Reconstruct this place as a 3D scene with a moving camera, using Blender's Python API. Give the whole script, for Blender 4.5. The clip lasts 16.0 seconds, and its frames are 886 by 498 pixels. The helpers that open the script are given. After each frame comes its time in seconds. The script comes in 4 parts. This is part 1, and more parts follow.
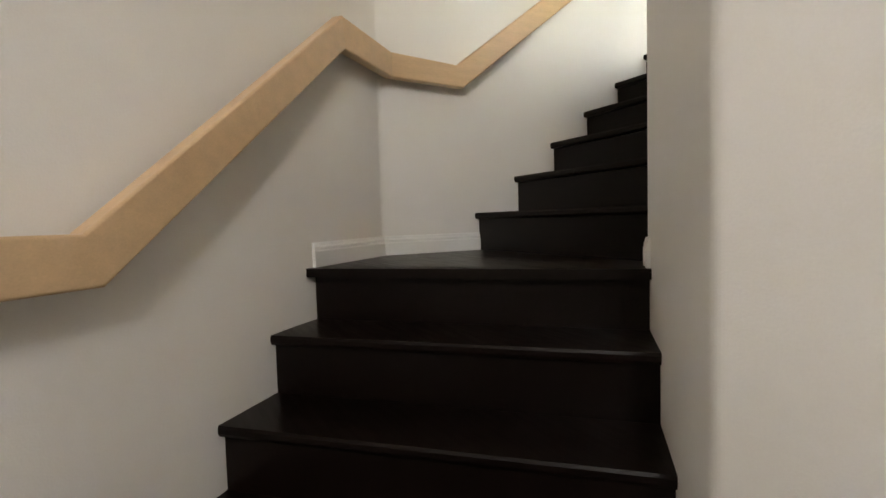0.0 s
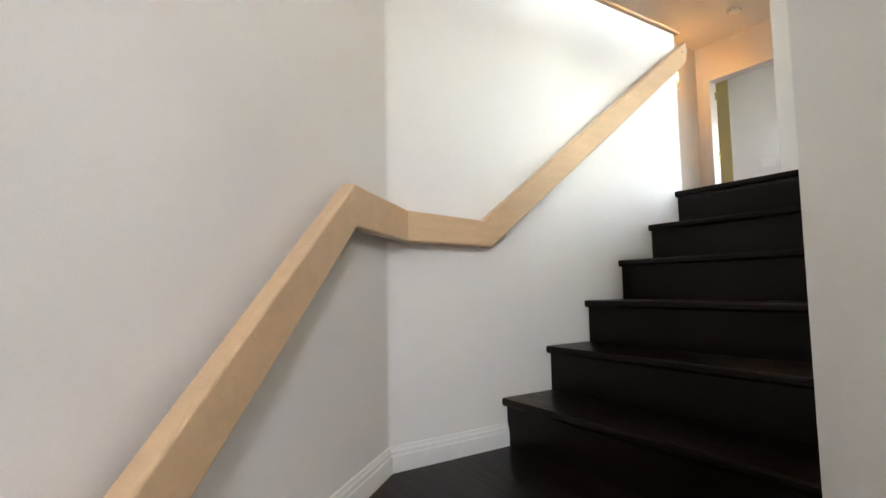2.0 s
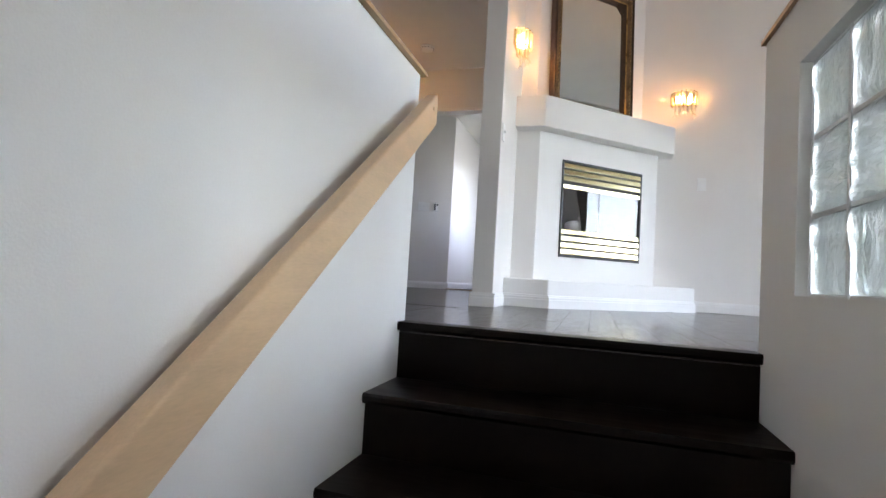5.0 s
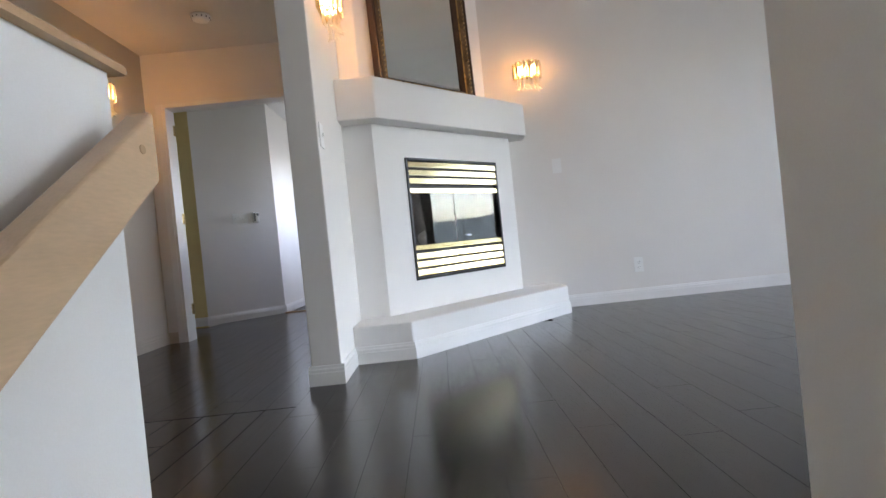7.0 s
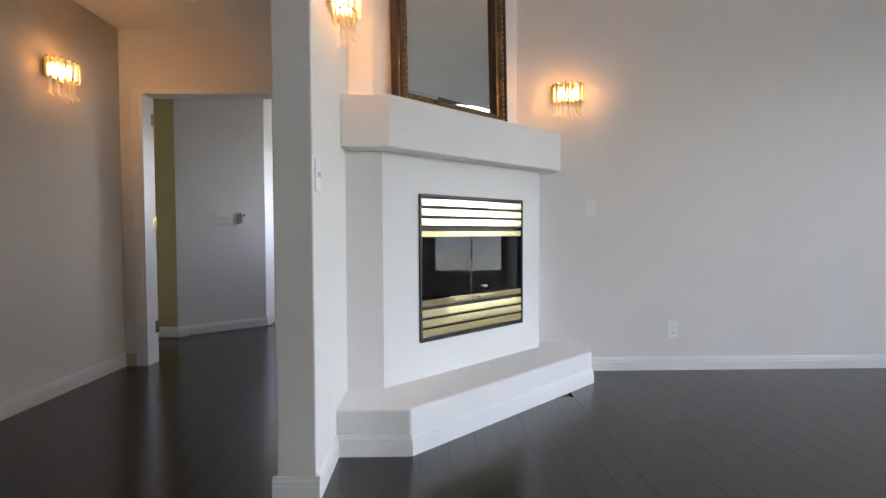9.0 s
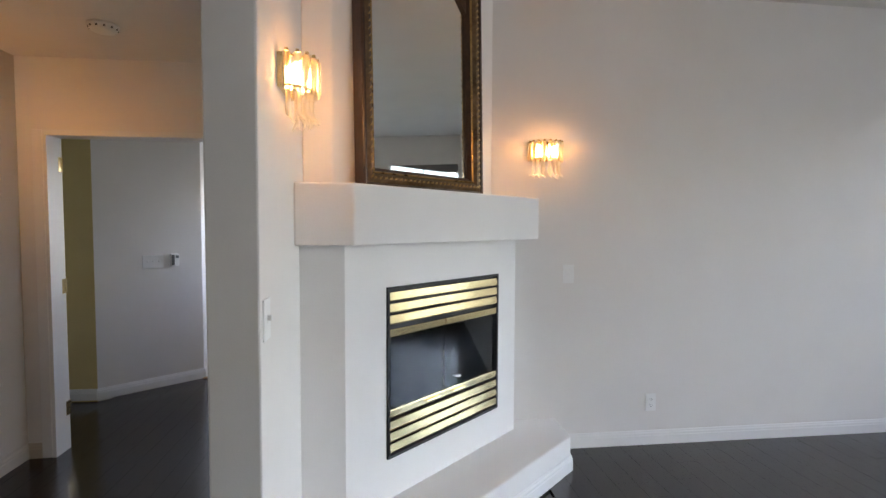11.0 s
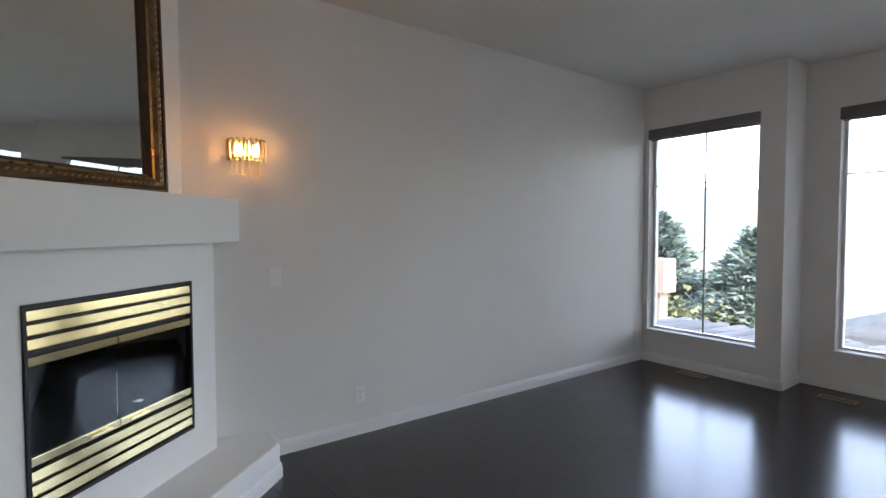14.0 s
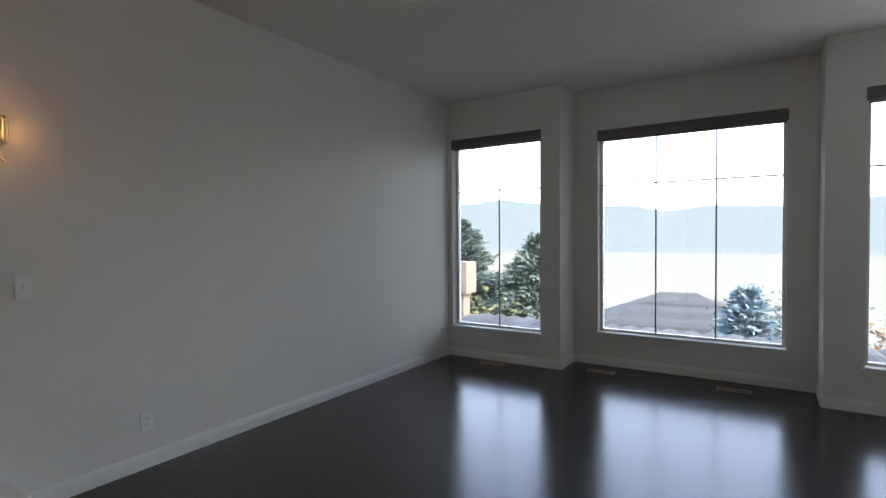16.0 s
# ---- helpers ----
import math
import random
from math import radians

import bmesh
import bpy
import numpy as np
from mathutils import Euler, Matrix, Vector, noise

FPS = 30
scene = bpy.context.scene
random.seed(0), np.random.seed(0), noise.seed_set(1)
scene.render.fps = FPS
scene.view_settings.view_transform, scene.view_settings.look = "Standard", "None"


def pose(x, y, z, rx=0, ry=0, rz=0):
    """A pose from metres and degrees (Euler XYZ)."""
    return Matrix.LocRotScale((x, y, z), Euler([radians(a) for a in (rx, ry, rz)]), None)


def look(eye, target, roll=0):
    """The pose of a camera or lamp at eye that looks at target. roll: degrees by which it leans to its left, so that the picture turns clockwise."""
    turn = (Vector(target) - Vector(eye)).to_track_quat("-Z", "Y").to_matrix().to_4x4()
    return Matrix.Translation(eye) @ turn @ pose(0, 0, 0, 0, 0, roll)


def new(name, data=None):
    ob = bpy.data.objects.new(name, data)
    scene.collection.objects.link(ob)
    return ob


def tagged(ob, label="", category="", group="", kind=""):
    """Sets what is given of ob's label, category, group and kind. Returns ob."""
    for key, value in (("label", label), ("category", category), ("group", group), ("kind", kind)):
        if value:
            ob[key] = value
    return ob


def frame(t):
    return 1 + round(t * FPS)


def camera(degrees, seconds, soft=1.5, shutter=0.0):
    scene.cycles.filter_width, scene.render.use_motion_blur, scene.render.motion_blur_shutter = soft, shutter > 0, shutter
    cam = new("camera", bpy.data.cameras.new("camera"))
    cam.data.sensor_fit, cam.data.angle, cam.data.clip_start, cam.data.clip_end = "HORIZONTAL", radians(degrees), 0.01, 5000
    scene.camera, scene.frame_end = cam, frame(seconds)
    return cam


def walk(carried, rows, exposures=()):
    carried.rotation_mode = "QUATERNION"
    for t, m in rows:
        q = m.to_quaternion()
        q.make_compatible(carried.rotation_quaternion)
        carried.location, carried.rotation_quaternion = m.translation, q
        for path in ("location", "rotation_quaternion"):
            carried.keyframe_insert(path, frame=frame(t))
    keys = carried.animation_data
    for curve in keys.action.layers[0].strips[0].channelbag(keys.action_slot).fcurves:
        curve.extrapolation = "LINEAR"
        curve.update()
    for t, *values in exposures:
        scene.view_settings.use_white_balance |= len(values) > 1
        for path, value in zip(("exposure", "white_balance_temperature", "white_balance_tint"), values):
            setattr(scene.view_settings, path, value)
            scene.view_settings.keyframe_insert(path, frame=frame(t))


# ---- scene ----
SKY, BULB, FAR_GLOW = 0.082, 1.3, 0.064
cam = camera(82.9, 16.0)
PATH = [
    (0, (2.2, -4.215, -1.008), (0.443, -3.268, -1.123), -1.6),
    (0.5, (2.069, -4.199, -0.893), (0.257, -3.354, -0.838), -1.2),
    (1, (1.93, -4.217, -0.697), (0.13, -3.35, -0.602), -0.3),
    (1.5, (1.744, -4.215, -0.611), (0.001, -3.246, -0.46), -0.3),
    (2, (1.612, -4.15, -0.513), (-0.067, -3.074, -0.359), -1.0),
    (2.5, (1.401, -4.013, -0.439), (-0.192, -2.817, -0.267), -0.7),
    (3, (1.170, -3.862, -0.292), (-0.302, -2.513, -0.178), 1.82),
    (3.5, (0.915, -3.722, -0.176), (-0.376, -2.197, -0.036), 2.15),
    (4, (0.775, -3.532, -0.041), (-0.318, -1.863, 0.107), 2.61),
    (4.5, (0.730, -3.378, 0.088), (-0.144, -1.583, 0.207), 3.9),
    (5, (0.626, -3.227, 0.189), (0.045, -1.316, 0.293), 3.43),
    (7.3, (0.505, -2.211, 0.663), (0.537, -0.211, 0.637), -5.91),
    (7.5, (0.509, -2.137, 0.717), (0.529, -0.137, 0.683), -5.23),
    (8, (0.516, -2.009, 0.850), (0.501, -0.010, 0.768), -2.72),
    (8.2, (0.495, -1.974, 0.851), (0.486, 0.025, 0.793), -1.42),
    (10.3, (0.32, -1.402, 1.34), (0.452, 0.591, 1.232), -0.1),
    (10.5, (0.296, -1.37, 1.392), (0.477, 0.619, 1.277), 0.1),
    (11, (0.328, -1.401, 1.439), (0.57, 0.582, 1.343), 0.2),
    (11.5, (0.351, -1.406, 1.439), (0.725, 0.558, 1.361), 0.2),
    (12, (0.373, -1.383, 1.441), (0.926, 0.537, 1.359), 0.3),
    (12.5, (0.404, -1.401, 1.427), (1.151, 0.453, 1.355), 0.0),
    (13, (0.457, -1.415, 1.437), (1.367, 0.364, 1.357), 0.1),
    (13.5, (0.495, -1.454, 1.421), (1.535, 0.253, 1.349), -0.2),
    (14, (0.524, -1.478, 1.43), (1.696, 0.141, 1.349), -0.1),
    (14.5, (0.545, -1.496, 1.422), (1.852, 0.016, 1.343), -0.3),
    (15, (0.56, -1.52, 1.418), (1.996, -0.131, 1.343), -0.3),
    (15.5, (0.57, -1.521, 1.412), (2.128, -0.269, 1.341), -0.3),
    (16, (0.544, -1.451, 1.368), (2.224, -0.367, 1.32), -0.4),
]
walk(cam, [(t, look(eye, target, roll)) for t, eye, target, roll in PATH],
     exposures=[(0, 6.53, 9580, 17), (1.0, 6.95, 8480, 17), (1.5, 6.96, 8180, 17), (2.5, 6.85, 7830, 18), (3.5, 6.6, 7330, 19), (4.5, 6.18, 7130, 20),
                (5, 6.01, 7130, 20), (7.5, 5.7, 7130, 21), (11, 5.57, 7230, 21), (12.5, 5.5, 7130, 21), (14, 4.93, 7080, 20), (15, 4.59, 7080, 19), (16, 4.27, 7160, 18)])

# ---------------------------------------------------------------- world, sun
world = bpy.data.worlds.new("world")
scene.world = world
world.use_nodes = True
wn, wl = world.node_tree.nodes, world.node_tree.links
sky = wn.new("ShaderNodeTexSky")
sky.sky_type = "NISHITA"
sky.sun_disc = False
sky.sun_elevation = radians(38)
sky.sun_rotation = radians(202)
sky.air_density = 1.0
sky.dust_density = 2.0
soft_sky = wn.new("ShaderNodeHueSaturation")
soft_sky.inputs["Saturation"].default_value = 0.85
wl.new(sky.outputs[0], soft_sky.inputs["Color"])
wl.new(soft_sky.outputs[0], wn["Background"].inputs["Color"])
wn["Background"].inputs["Strength"].default_value = SKY

sun_data = bpy.data.lights.new("sun", "SUN")
sun_data.energy, sun_data.angle, sun_data.color = 0.16, radians(12), (1, 0.96, 0.9)
sun = new("sun", sun_data)
sun.matrix_world = look((0, 0, 30), (11, 27, 7))


def window_fill(name, eye, target, width, height, watts):
    """An area lamp added in a window opening, standing in for sky light."""
    d = bpy.data.lights.new(name, "AREA")
    d.shape, d.size, d.size_y, d.energy, d.color = "RECTANGLE", width, height, watts, (0.76, 0.88, 1.0)
    new(name, d).matrix_world = look(eye, target)


# Added lamps that brighten the inside; foyer and passage openings are unseen.
window_fill("bay_side_fill", (5.555, -2.76, 1.38), (0, -2.76, 1.38), 0.66, 1.9, 0.68)
window_fill("foyer_fill", (4.24, -5.4, 0.8), (0, -5.4, 0.8), 0.55, 0.9, 0.52)
window_fill("passage_fill", (-0.12, 4.1, 1.55), (-1.6, 2.7, 1.0), 0.66, 0.80, 0.12)


# ---------------------------------------------------------------- materials
def material(name, color, rough=0.5, metal=0.0, vary=0.12, scale=6.0, grain=60.0, bump=0.05,
             stretch=(1, 1, 1), spec=0.5, per_piece=0.0, coat=0.0):
    m = bpy.data.materials.new(name)
    m.use_nodes = True
    n, l = m.node_tree.nodes, m.node_tree.links
    p = n["Principled BSDF"]
    p.inputs["Roughness"].default_value = rough
    p.inputs["Metallic"].default_value = metal
    p.inputs["Specular IOR Level"].default_value = spec
    p.inputs["Coat Weight"].default_value = coat
    tc = n.new("ShaderNodeTexCoord")
    mp = n.new("ShaderNodeMapping")
    mp.inputs["Scale"].default_value = stretch
    l.new(tc.outputs["Object"], mp.inputs["Vector"])
    big = n.new("ShaderNodeTexNoise")
    big.inputs["Scale"].default_value = scale
    big.inputs["Detail"].default_value = 4
    fine = n.new("ShaderNodeTexNoise")
    fine.inputs["Scale"].default_value = grain
    fine.inputs["Detail"].default_value = 3
    l.new(mp.outputs[0], big.inputs["Vector"])
    l.new(mp.outputs[0], fine.inputs["Vector"])
    both = n.new("ShaderNodeMath")
    both.operation = "MULTIPLY_ADD"
    both.inputs[1].default_value = 0.6
    l.new(big.outputs["Fac"], both.inputs[0])
    part_fine = n.new("ShaderNodeMath")
    part_fine.operation = "MULTIPLY"
    part_fine.inputs[1].default_value = 0.4
    l.new(fine.outputs["Fac"], part_fine.inputs[0])
    l.new(part_fine.outputs[0], both.inputs[2])
    ramp = n.new("ShaderNodeMapRange")
    ramp.inputs["From Min"].default_value, ramp.inputs["From Max"].default_value = 0.3, 0.7
    ramp.inputs["To Min"].default_value, ramp.inputs["To Max"].default_value = 1 - vary, 1 + vary
    l.new(both.outputs[0], ramp.inputs["Value"])
    value = ramp.outputs["Result"]
    if per_piece:
        info = n.new("ShaderNodeObjectInfo")
        rnd = n.new("ShaderNodeMapRange")
        rnd.inputs["To Min"].default_value, rnd.inputs["To Max"].default_value = 1 - per_piece, 1 + per_piece
        l.new(info.outputs["Random"], rnd.inputs["Value"])
        mul = n.new("ShaderNodeMath")
        mul.operation = "MULTIPLY"
        l.new(value, mul.inputs[0])
        l.new(rnd.outputs["Result"], mul.inputs[1])
        value = mul.outputs[0]
    mix = n.new("ShaderNodeVectorMath")
    mix.operation = "SCALE"
    mix.inputs[0].default_value = color
    l.new(value, mix.inputs["Scale"])
    l.new(mix.outputs[0], p.inputs["Base Color"])
    rr = n.new("ShaderNodeMapRange")
    rr.inputs["From Min"].default_value, rr.inputs["From Max"].default_value = 0.3, 0.7
    rr.inputs["To Min"].default_value, rr.inputs["To Max"].default_value = rough * 0.85, min(1, rough * 1.15)
    l.new(big.outputs["Fac"], rr.inputs["Value"])
    l.new(rr.outputs["Result"], p.inputs["Roughness"])
    if bump:
        b = n.new("ShaderNodeBump")
        b.inputs["Strength"].default_value = bump
        b.inputs["Distance"].default_value = 0.004
        l.new(fine.outputs["Fac"], b.inputs["Height"])
        l.new(b.outputs["Normal"], p.inputs["Normal"])
    return m


def glow(name, color, strength):
    m = bpy.data.materials.new(name)
    m.use_nodes = True
    n, l = m.node_tree.nodes, m.node_tree.links
    n.remove(n["Principled BSDF"])
    e = n.new("ShaderNodeEmission")
    e.inputs["Color"].default_value = (*color, 1)
    e.inputs["Strength"].default_value = strength
    l.new(e.outputs[0], n["Material Output"].inputs["Surface"])
    return m


def glass(name, color=(1, 1, 1), rough=0.0, ior=1.45, ripple=0.0):
    m = bpy.data.materials.new(name)
    m.use_nodes = True
    p = m.node_tree.nodes["Principled BSDF"]
    p.inputs["Base Color"].default_value = (*color, 1)
    p.inputs["Transmission Weight"].default_value = 1
    p.inputs["Roughness"].default_value = rough
    p.inputs["IOR"].default_value = ior
    if ripple:
        n, l = m.node_tree.nodes, m.node_tree.links
        tc = n.new("ShaderNodeTexCoord")
        mp = n.new("ShaderNodeMapping")
        mp.inputs["Scale"].default_value = (1, 1.6, 0.7)
        w = n.new("ShaderNodeTexNoise")
        w.inputs["Scale"].default_value, w.inputs["Detail"].default_value, w.inputs["Distortion"].default_value = 42, 1.5, 1.2
        b = n.new("ShaderNodeBump")
        b.inputs["Strength"].default_value, b.inputs["Distance"].default_value = ripple, 0.02
        l.new(tc.outputs["Object"], mp.inputs["Vector"])
        l.new(mp.outputs[0], w.inputs["Vector"])
        l.new(w.outputs["Fac"], b.inputs["Height"])
        l.new(b.outputs["Normal"], p.inputs["Normal"])
    return m


def pane_glass(name, tint=(1, 1, 1), gloss=0.08):
    """Thin sheet: clear with a Fresnel-driven gloss."""
    m = bpy.data.materials.new(name)
    m.use_nodes = True
    n, l = m.node_tree.nodes, m.node_tree.links
    n.remove(n["Principled BSDF"])
    t = n.new("ShaderNodeBsdfTransparent")
    t.inputs["Color"].default_value = (*tint, 1)
    g = n.new("ShaderNodeBsdfGlossy")
    g.inputs["Roughness"].default_value = 0.0
    f = n.new("ShaderNodeFresnel")
    f.inputs["IOR"].default_value = 1.5
    k = n.new("ShaderNodeMath")
    k.operation = "ADD"
    k.inputs[1].default_value = gloss
    l.new(f.outputs[0], k.inputs[0])
    mix = n.new("ShaderNodeMixShader")
    l.new(k.outputs[0], mix.inputs["Fac"])
    l.new(t.outputs[0], mix.inputs[1])
    l.new(g.outputs[0], mix.inputs[2])
    l.new(mix.outputs[0], n["Material Output"].inputs["Surface"])
    return m


wall_paint = material("wall_paint", (0.82, 0.795, 0.76), 0.7, vary=0.03, scale=2.5, grain=220, bump=0.12, spec=0.25)
# Cream wall colour darkened to beige: the hall's dim warm light is in it.
hall_dimmed_cream = material("hall_dimmed_cream", (0.60, 0.52, 0.42), 0.7, vary=0.03, scale=2.5, grain=220, bump=0.12, spec=0.25)
fire_paint = material("fireplace_paint", (0.83, 0.815, 0.79), 0.6, vary=0.025, scale=3, grain=180, bump=0.15, spec=0.3)
ceiling_paint = material("ceiling_paint", (0.74, 0.72, 0.69), 0.9, vary=0.04, scale=3, grain=140, bump=0.4, spec=0.1)
trim_paint = material("trim_paint", (0.84, 0.83, 0.81), 0.35, vary=0.03, scale=5, grain=90, bump=0.03)
# Even yellow colour for the wall piece left of the angled wall.
yellow_tone = material("yellow_tone", (0.70, 0.56, 0.27), 0.7, vary=0.04, scale=3, grain=200, bump=0.1, spec=0.2)
plank_wood = material("plank_wood", (0.013, 0.0088, 0.0076), 0.205, vary=0.2, scale=5, grain=40, bump=0.006,
                      stretch=(9, 0.9, 9), per_piece=0.12, spec=0.70)
joint_dark = material("joint_dark", (0.006, 0.005, 0.004), 0.95, vary=0.1, bump=0, spec=0.02)
stair_wood = material("stair_wood", (0.0056, 0.0026, 0.0019), 0.36, vary=0.25, scale=6, grain=50, bump=0.02,
                      stretch=(0.9, 9, 9), per_piece=0.12, spec=0.16)
maple = material("maple", (0.68, 0.455, 0.275), 0.34, vary=0.10, scale=4, grain=34, bump=0.03, stretch=(7, 1.2, 7))
cap_wood = material("cap_wood", (0.50, 0.31, 0.17), 0.4, vary=0.10, scale=4, grain=34, bump=0.03, stretch=(9, 1, 9))
brass = material("brass", (0.74, 0.60, 0.33), 0.16, 1.0, vary=0.06, scale=8, grain=200, bump=0.01)
antique_gold = material("antique_gold", (0.20, 0.14, 0.085), 0.38, 0.85, vary=0.45, scale=14, grain=60, bump=0.25)
gilt = material("gilt", (0.45, 0.30, 0.13), 0.3, 0.9, vary=0.3, scale=20, grain=90, bump=0.1)
dark_wood = material("dark_frame_wood", (0.055, 0.028, 0.014), 0.4, vary=0.4, scale=16, grain=70, bump=0.2)
black_metal = material("black_metal", (0.012, 0.012, 0.013), 0.35, 0.3, vary=0.2, scale=10, grain=120, bump=0.03)
soot = material("soot", (0.03, 0.032, 0.038), 0.85, vary=0.4, scale=8, grain=40, bump=0.2)
ceramic_log = material("ceramic_log", (0.90, 0.88, 0.86), 0.9, vary=0.2, scale=12, grain=50, bump=0.6)
plastic = material("white_plastic", (0.87, 0.87, 0.85), 0.35, vary=0.02, scale=10, grain=60, bump=0.0)
slot_dark = material("slot_dark", (0.05, 0.05, 0.05), 0.6, vary=0.1, bump=0)
lcd_grey = material("display_grey", (0.22, 0.24, 0.24), 0.3, vary=0.1, bump=0)
blind_cloth = material("blind_cloth", (0.19, 0.175, 0.17), 0.85, vary=0.12, scale=12, grain=300, bump=0.2)
window_vinyl = material("window_vinyl", (0.80, 0.80, 0.79), 0.35, vary=0.03, bump=0.02)
lead = material("lead_came", (0.13, 0.135, 0.14), 0.45, 0.6, vary=0.15, bump=0.02)
mortar = material("glass_block_mortar", (0.82, 0.81, 0.79), 0.85, vary=0.06, grain=200, bump=0.3)
bronze_vent = material("bronze_vent", (0.50, 0.41, 0.30), 0.4, 0.6, vary=0.2, scale=20, bump=0.05)
clear_pane = pane_glass("clear_pane", (0.97, 0.99, 0.985), 0.02)
fire_glass = pane_glass("fire_glass", (0.97, 0.98, 0.99), 0.03)
# Clear rods: the bulbs' warm glow is tinted into the glass colour.
warm_rod_glass = glass("warm_rod_glass", (1.0, 0.95, 0.85), 0.30, 1.13)
block_glass = glass("block_glass", (0.93, 1.0, 0.965), 0.34, 1.25, ripple=0.45)
silvered = material("silvered_glass", (0.86, 0.90, 0.88), 0.005, 1.0, vary=0.0, bump=0)
bulb_glow = glow("bulb_glow", (1.0, 0.52, 0.19), BULB)


# ---------------------------------------------------------------- mesh helpers
def box(bm, x0, x1, y0, y1, z0, z1, bevel=0.0, m=None):
    made = bmesh.ops.create_cube(bm, size=1.0)
    vs = made["verts"]
    for v in vs:
        v.co = Vector((x0 + (v.co.x + 0.5) * (x1 - x0), y0 + (v.co.y + 0.5) * (y1 - y0), z0 + (v.co.z + 0.5) * (z1 - z0)))
    if bevel:
        edges = list({e for v in vs for e in v.link_edges})
        got = bmesh.ops.bevel(bm, geom=edges, offset=bevel, segments=2, profile=0.5, affect="EDGES")
        vs = list({v for f in got["faces"] for v in f.verts} | {v for v in vs if v.is_valid})
    if m is not None:
        bmesh.ops.transform(bm, matrix=m, verts=vs)
    return vs


def prism(bm, poly, z0, z1, m=None):
    """Upright prism over a plan polygon (anticlockwise)."""
    low = [bm.verts.new((x, y, z0)) for x, y in poly]
    top = [bm.verts.new((x, y, z1)) for x, y in poly]
    bm.faces.new(list(reversed(low)))
    bm.faces.new(top)
    k = len(poly)
    for i in range(k):
        bm.faces.new((low[i], low[(i + 1) % k], top[(i + 1) % k], top[i]))
    if m is not None:
        bmesh.ops.transform(bm, matrix=m, verts=low + top)
    return low + top


def sweep(bm, profile, p0, p1, m=None):
    """A profile (offset outward, height) run from p0 to p1 in plan; outward is to the right of the way."""
    a, b = Vector((*p0, 0)), Vector((*p1, 0))
    way = (b - a).normalized()
    out = Vector((way.y, -way.x, 0))
    rows = [[bm.verts.new(q + out * o + Vector((0, 0, h))) for o, h in profile] for q in (a, b)]
    k = len(profile)
    for i in range(k):
        bm.faces.new((rows[0][i], rows[0][(i + 1) % k], rows[1][(i + 1) % k], rows[1][i]))
    bm.faces.new(rows[0])
    bm.faces.new(list(reversed(rows[1])))


def tube(bm, points, radii, seg=10, cap=True):
    rings = []
    for i, p in enumerate(points):
        p = Vector(p)
        d = Vector(points[min(i + 1, len(points) - 1)]) - Vector(points[max(i - 1, 0)])
        q = d.to_track_quat("Z", "Y")
        r = radii[i] if isinstance(radii, (list, tuple)) else radii
        rings.append([bm.verts.new(p + q @ Vector((r * math.cos(2 * math.pi * j / seg), r * math.sin(2 * math.pi * j / seg), 0)))
                      for j in range(seg)])
    for a, b in zip(rings, rings[1:]):
        for j in range(seg):
            bm.faces.new((a[j], a[(j + 1) % seg], b[(j + 1) % seg], b[j]))
    if cap:
        bm.faces.new(list(reversed(rings[0])))
        bm.faces.new(rings[-1])


def finish(bm, name, mat, smooth=False):
    bmesh.ops.recalc_face_normals(bm, faces=bm.faces)
    me = bpy.data.meshes.new(name)
    bm.to_mesh(me)
    bm.free()
    if mat:
        me.materials.append(mat)
    for p in me.polygons:
        p.use_smooth = smooth
    return me


def part(name, bm, mat, parent, label="", smooth=False):
    ob = new(name, finish(bm, name, mat, smooth))
    ob.parent = parent
    if label:
        tagged(ob, label)
    return ob


def structure(name, bm, mat, label, category, smooth=False):
    return tagged(new(name, finish(bm, name, mat, smooth)), label, category, kind="structure")


def empty(name, m, label, category, group=""):
    ob = new(name)
    ob.empty_display_size = 0.1
    ob.matrix_basis = m
    return tagged(ob, label, category, group)


def B(*args, **kw):
    bm = bmesh.new()
    box(bm, *args, **kw)
    return bm


R2 = math.sqrt(2)


def low(s, w):
    """Plan point of the lower flight: s down the flight, w across it to the right-hand wall."""
    return ((s + w) / R2, (w - s) / R2)


# ---------------------------------------------------------------- levels and lines
CEIL, HALL = 2.90, 2.43
XL, XR = -0.055, 1.118            # stair walls
YL = 1.66                         # long wall
XW, XB = 5.48, 5.90               # window wall, bay wall
RISE, RUN = 0.195, 0.2595
Y0 = -1.505                       # top nosing
ZL = -6 * RISE                    # middle landing
WL, WR = -2.426, -1.259          # lower flight walls
S0, SRUN = 2.912, 0.2525          # landing nosing, lower run
ZB = -10 * RISE                   # lower landing
ZF = -12 * RISE                   # foyer floor
SILL, HEAD = 0.345, 2.47
YK, YC = -3.325, WR * R2 - XR   # outer and inner corner of the stair walls



def fillet(a, c, b, r, n=6):
    """Arc points that round the plan corner c between a and b."""
    a, c, b = Vector(a), Vector(c), Vector(b)
    u, v = (a - c).normalized(), (b - c).normalized()
    half = math.acos(max(-1, min(1, u.dot(v)))) / 2
    cut = r / math.tan(half)
    mid = c + (u + v).normalized() * (r / math.sin(half))
    p, q = c + u * cut - mid, c + v * cut - mid
    pts = []
    for i in range(n + 1):
        d = p.lerp(q, i / n).normalized() * r
        pts.append((mid.x + d.x, mid.y + d.y))
    return pts


KINK = low(S0 + 0.10, WL)             # where the lower stair wall meets its landing stretch
# ---------------------------------------------------------------- walls
bm = bmesh.new(); box(bm, 0, XW + 0.15, YL, YL + 0.15, -0.2, CEIL)
structure("wall_north", bm, wall_paint, "long cream painted living room wall", "wall")

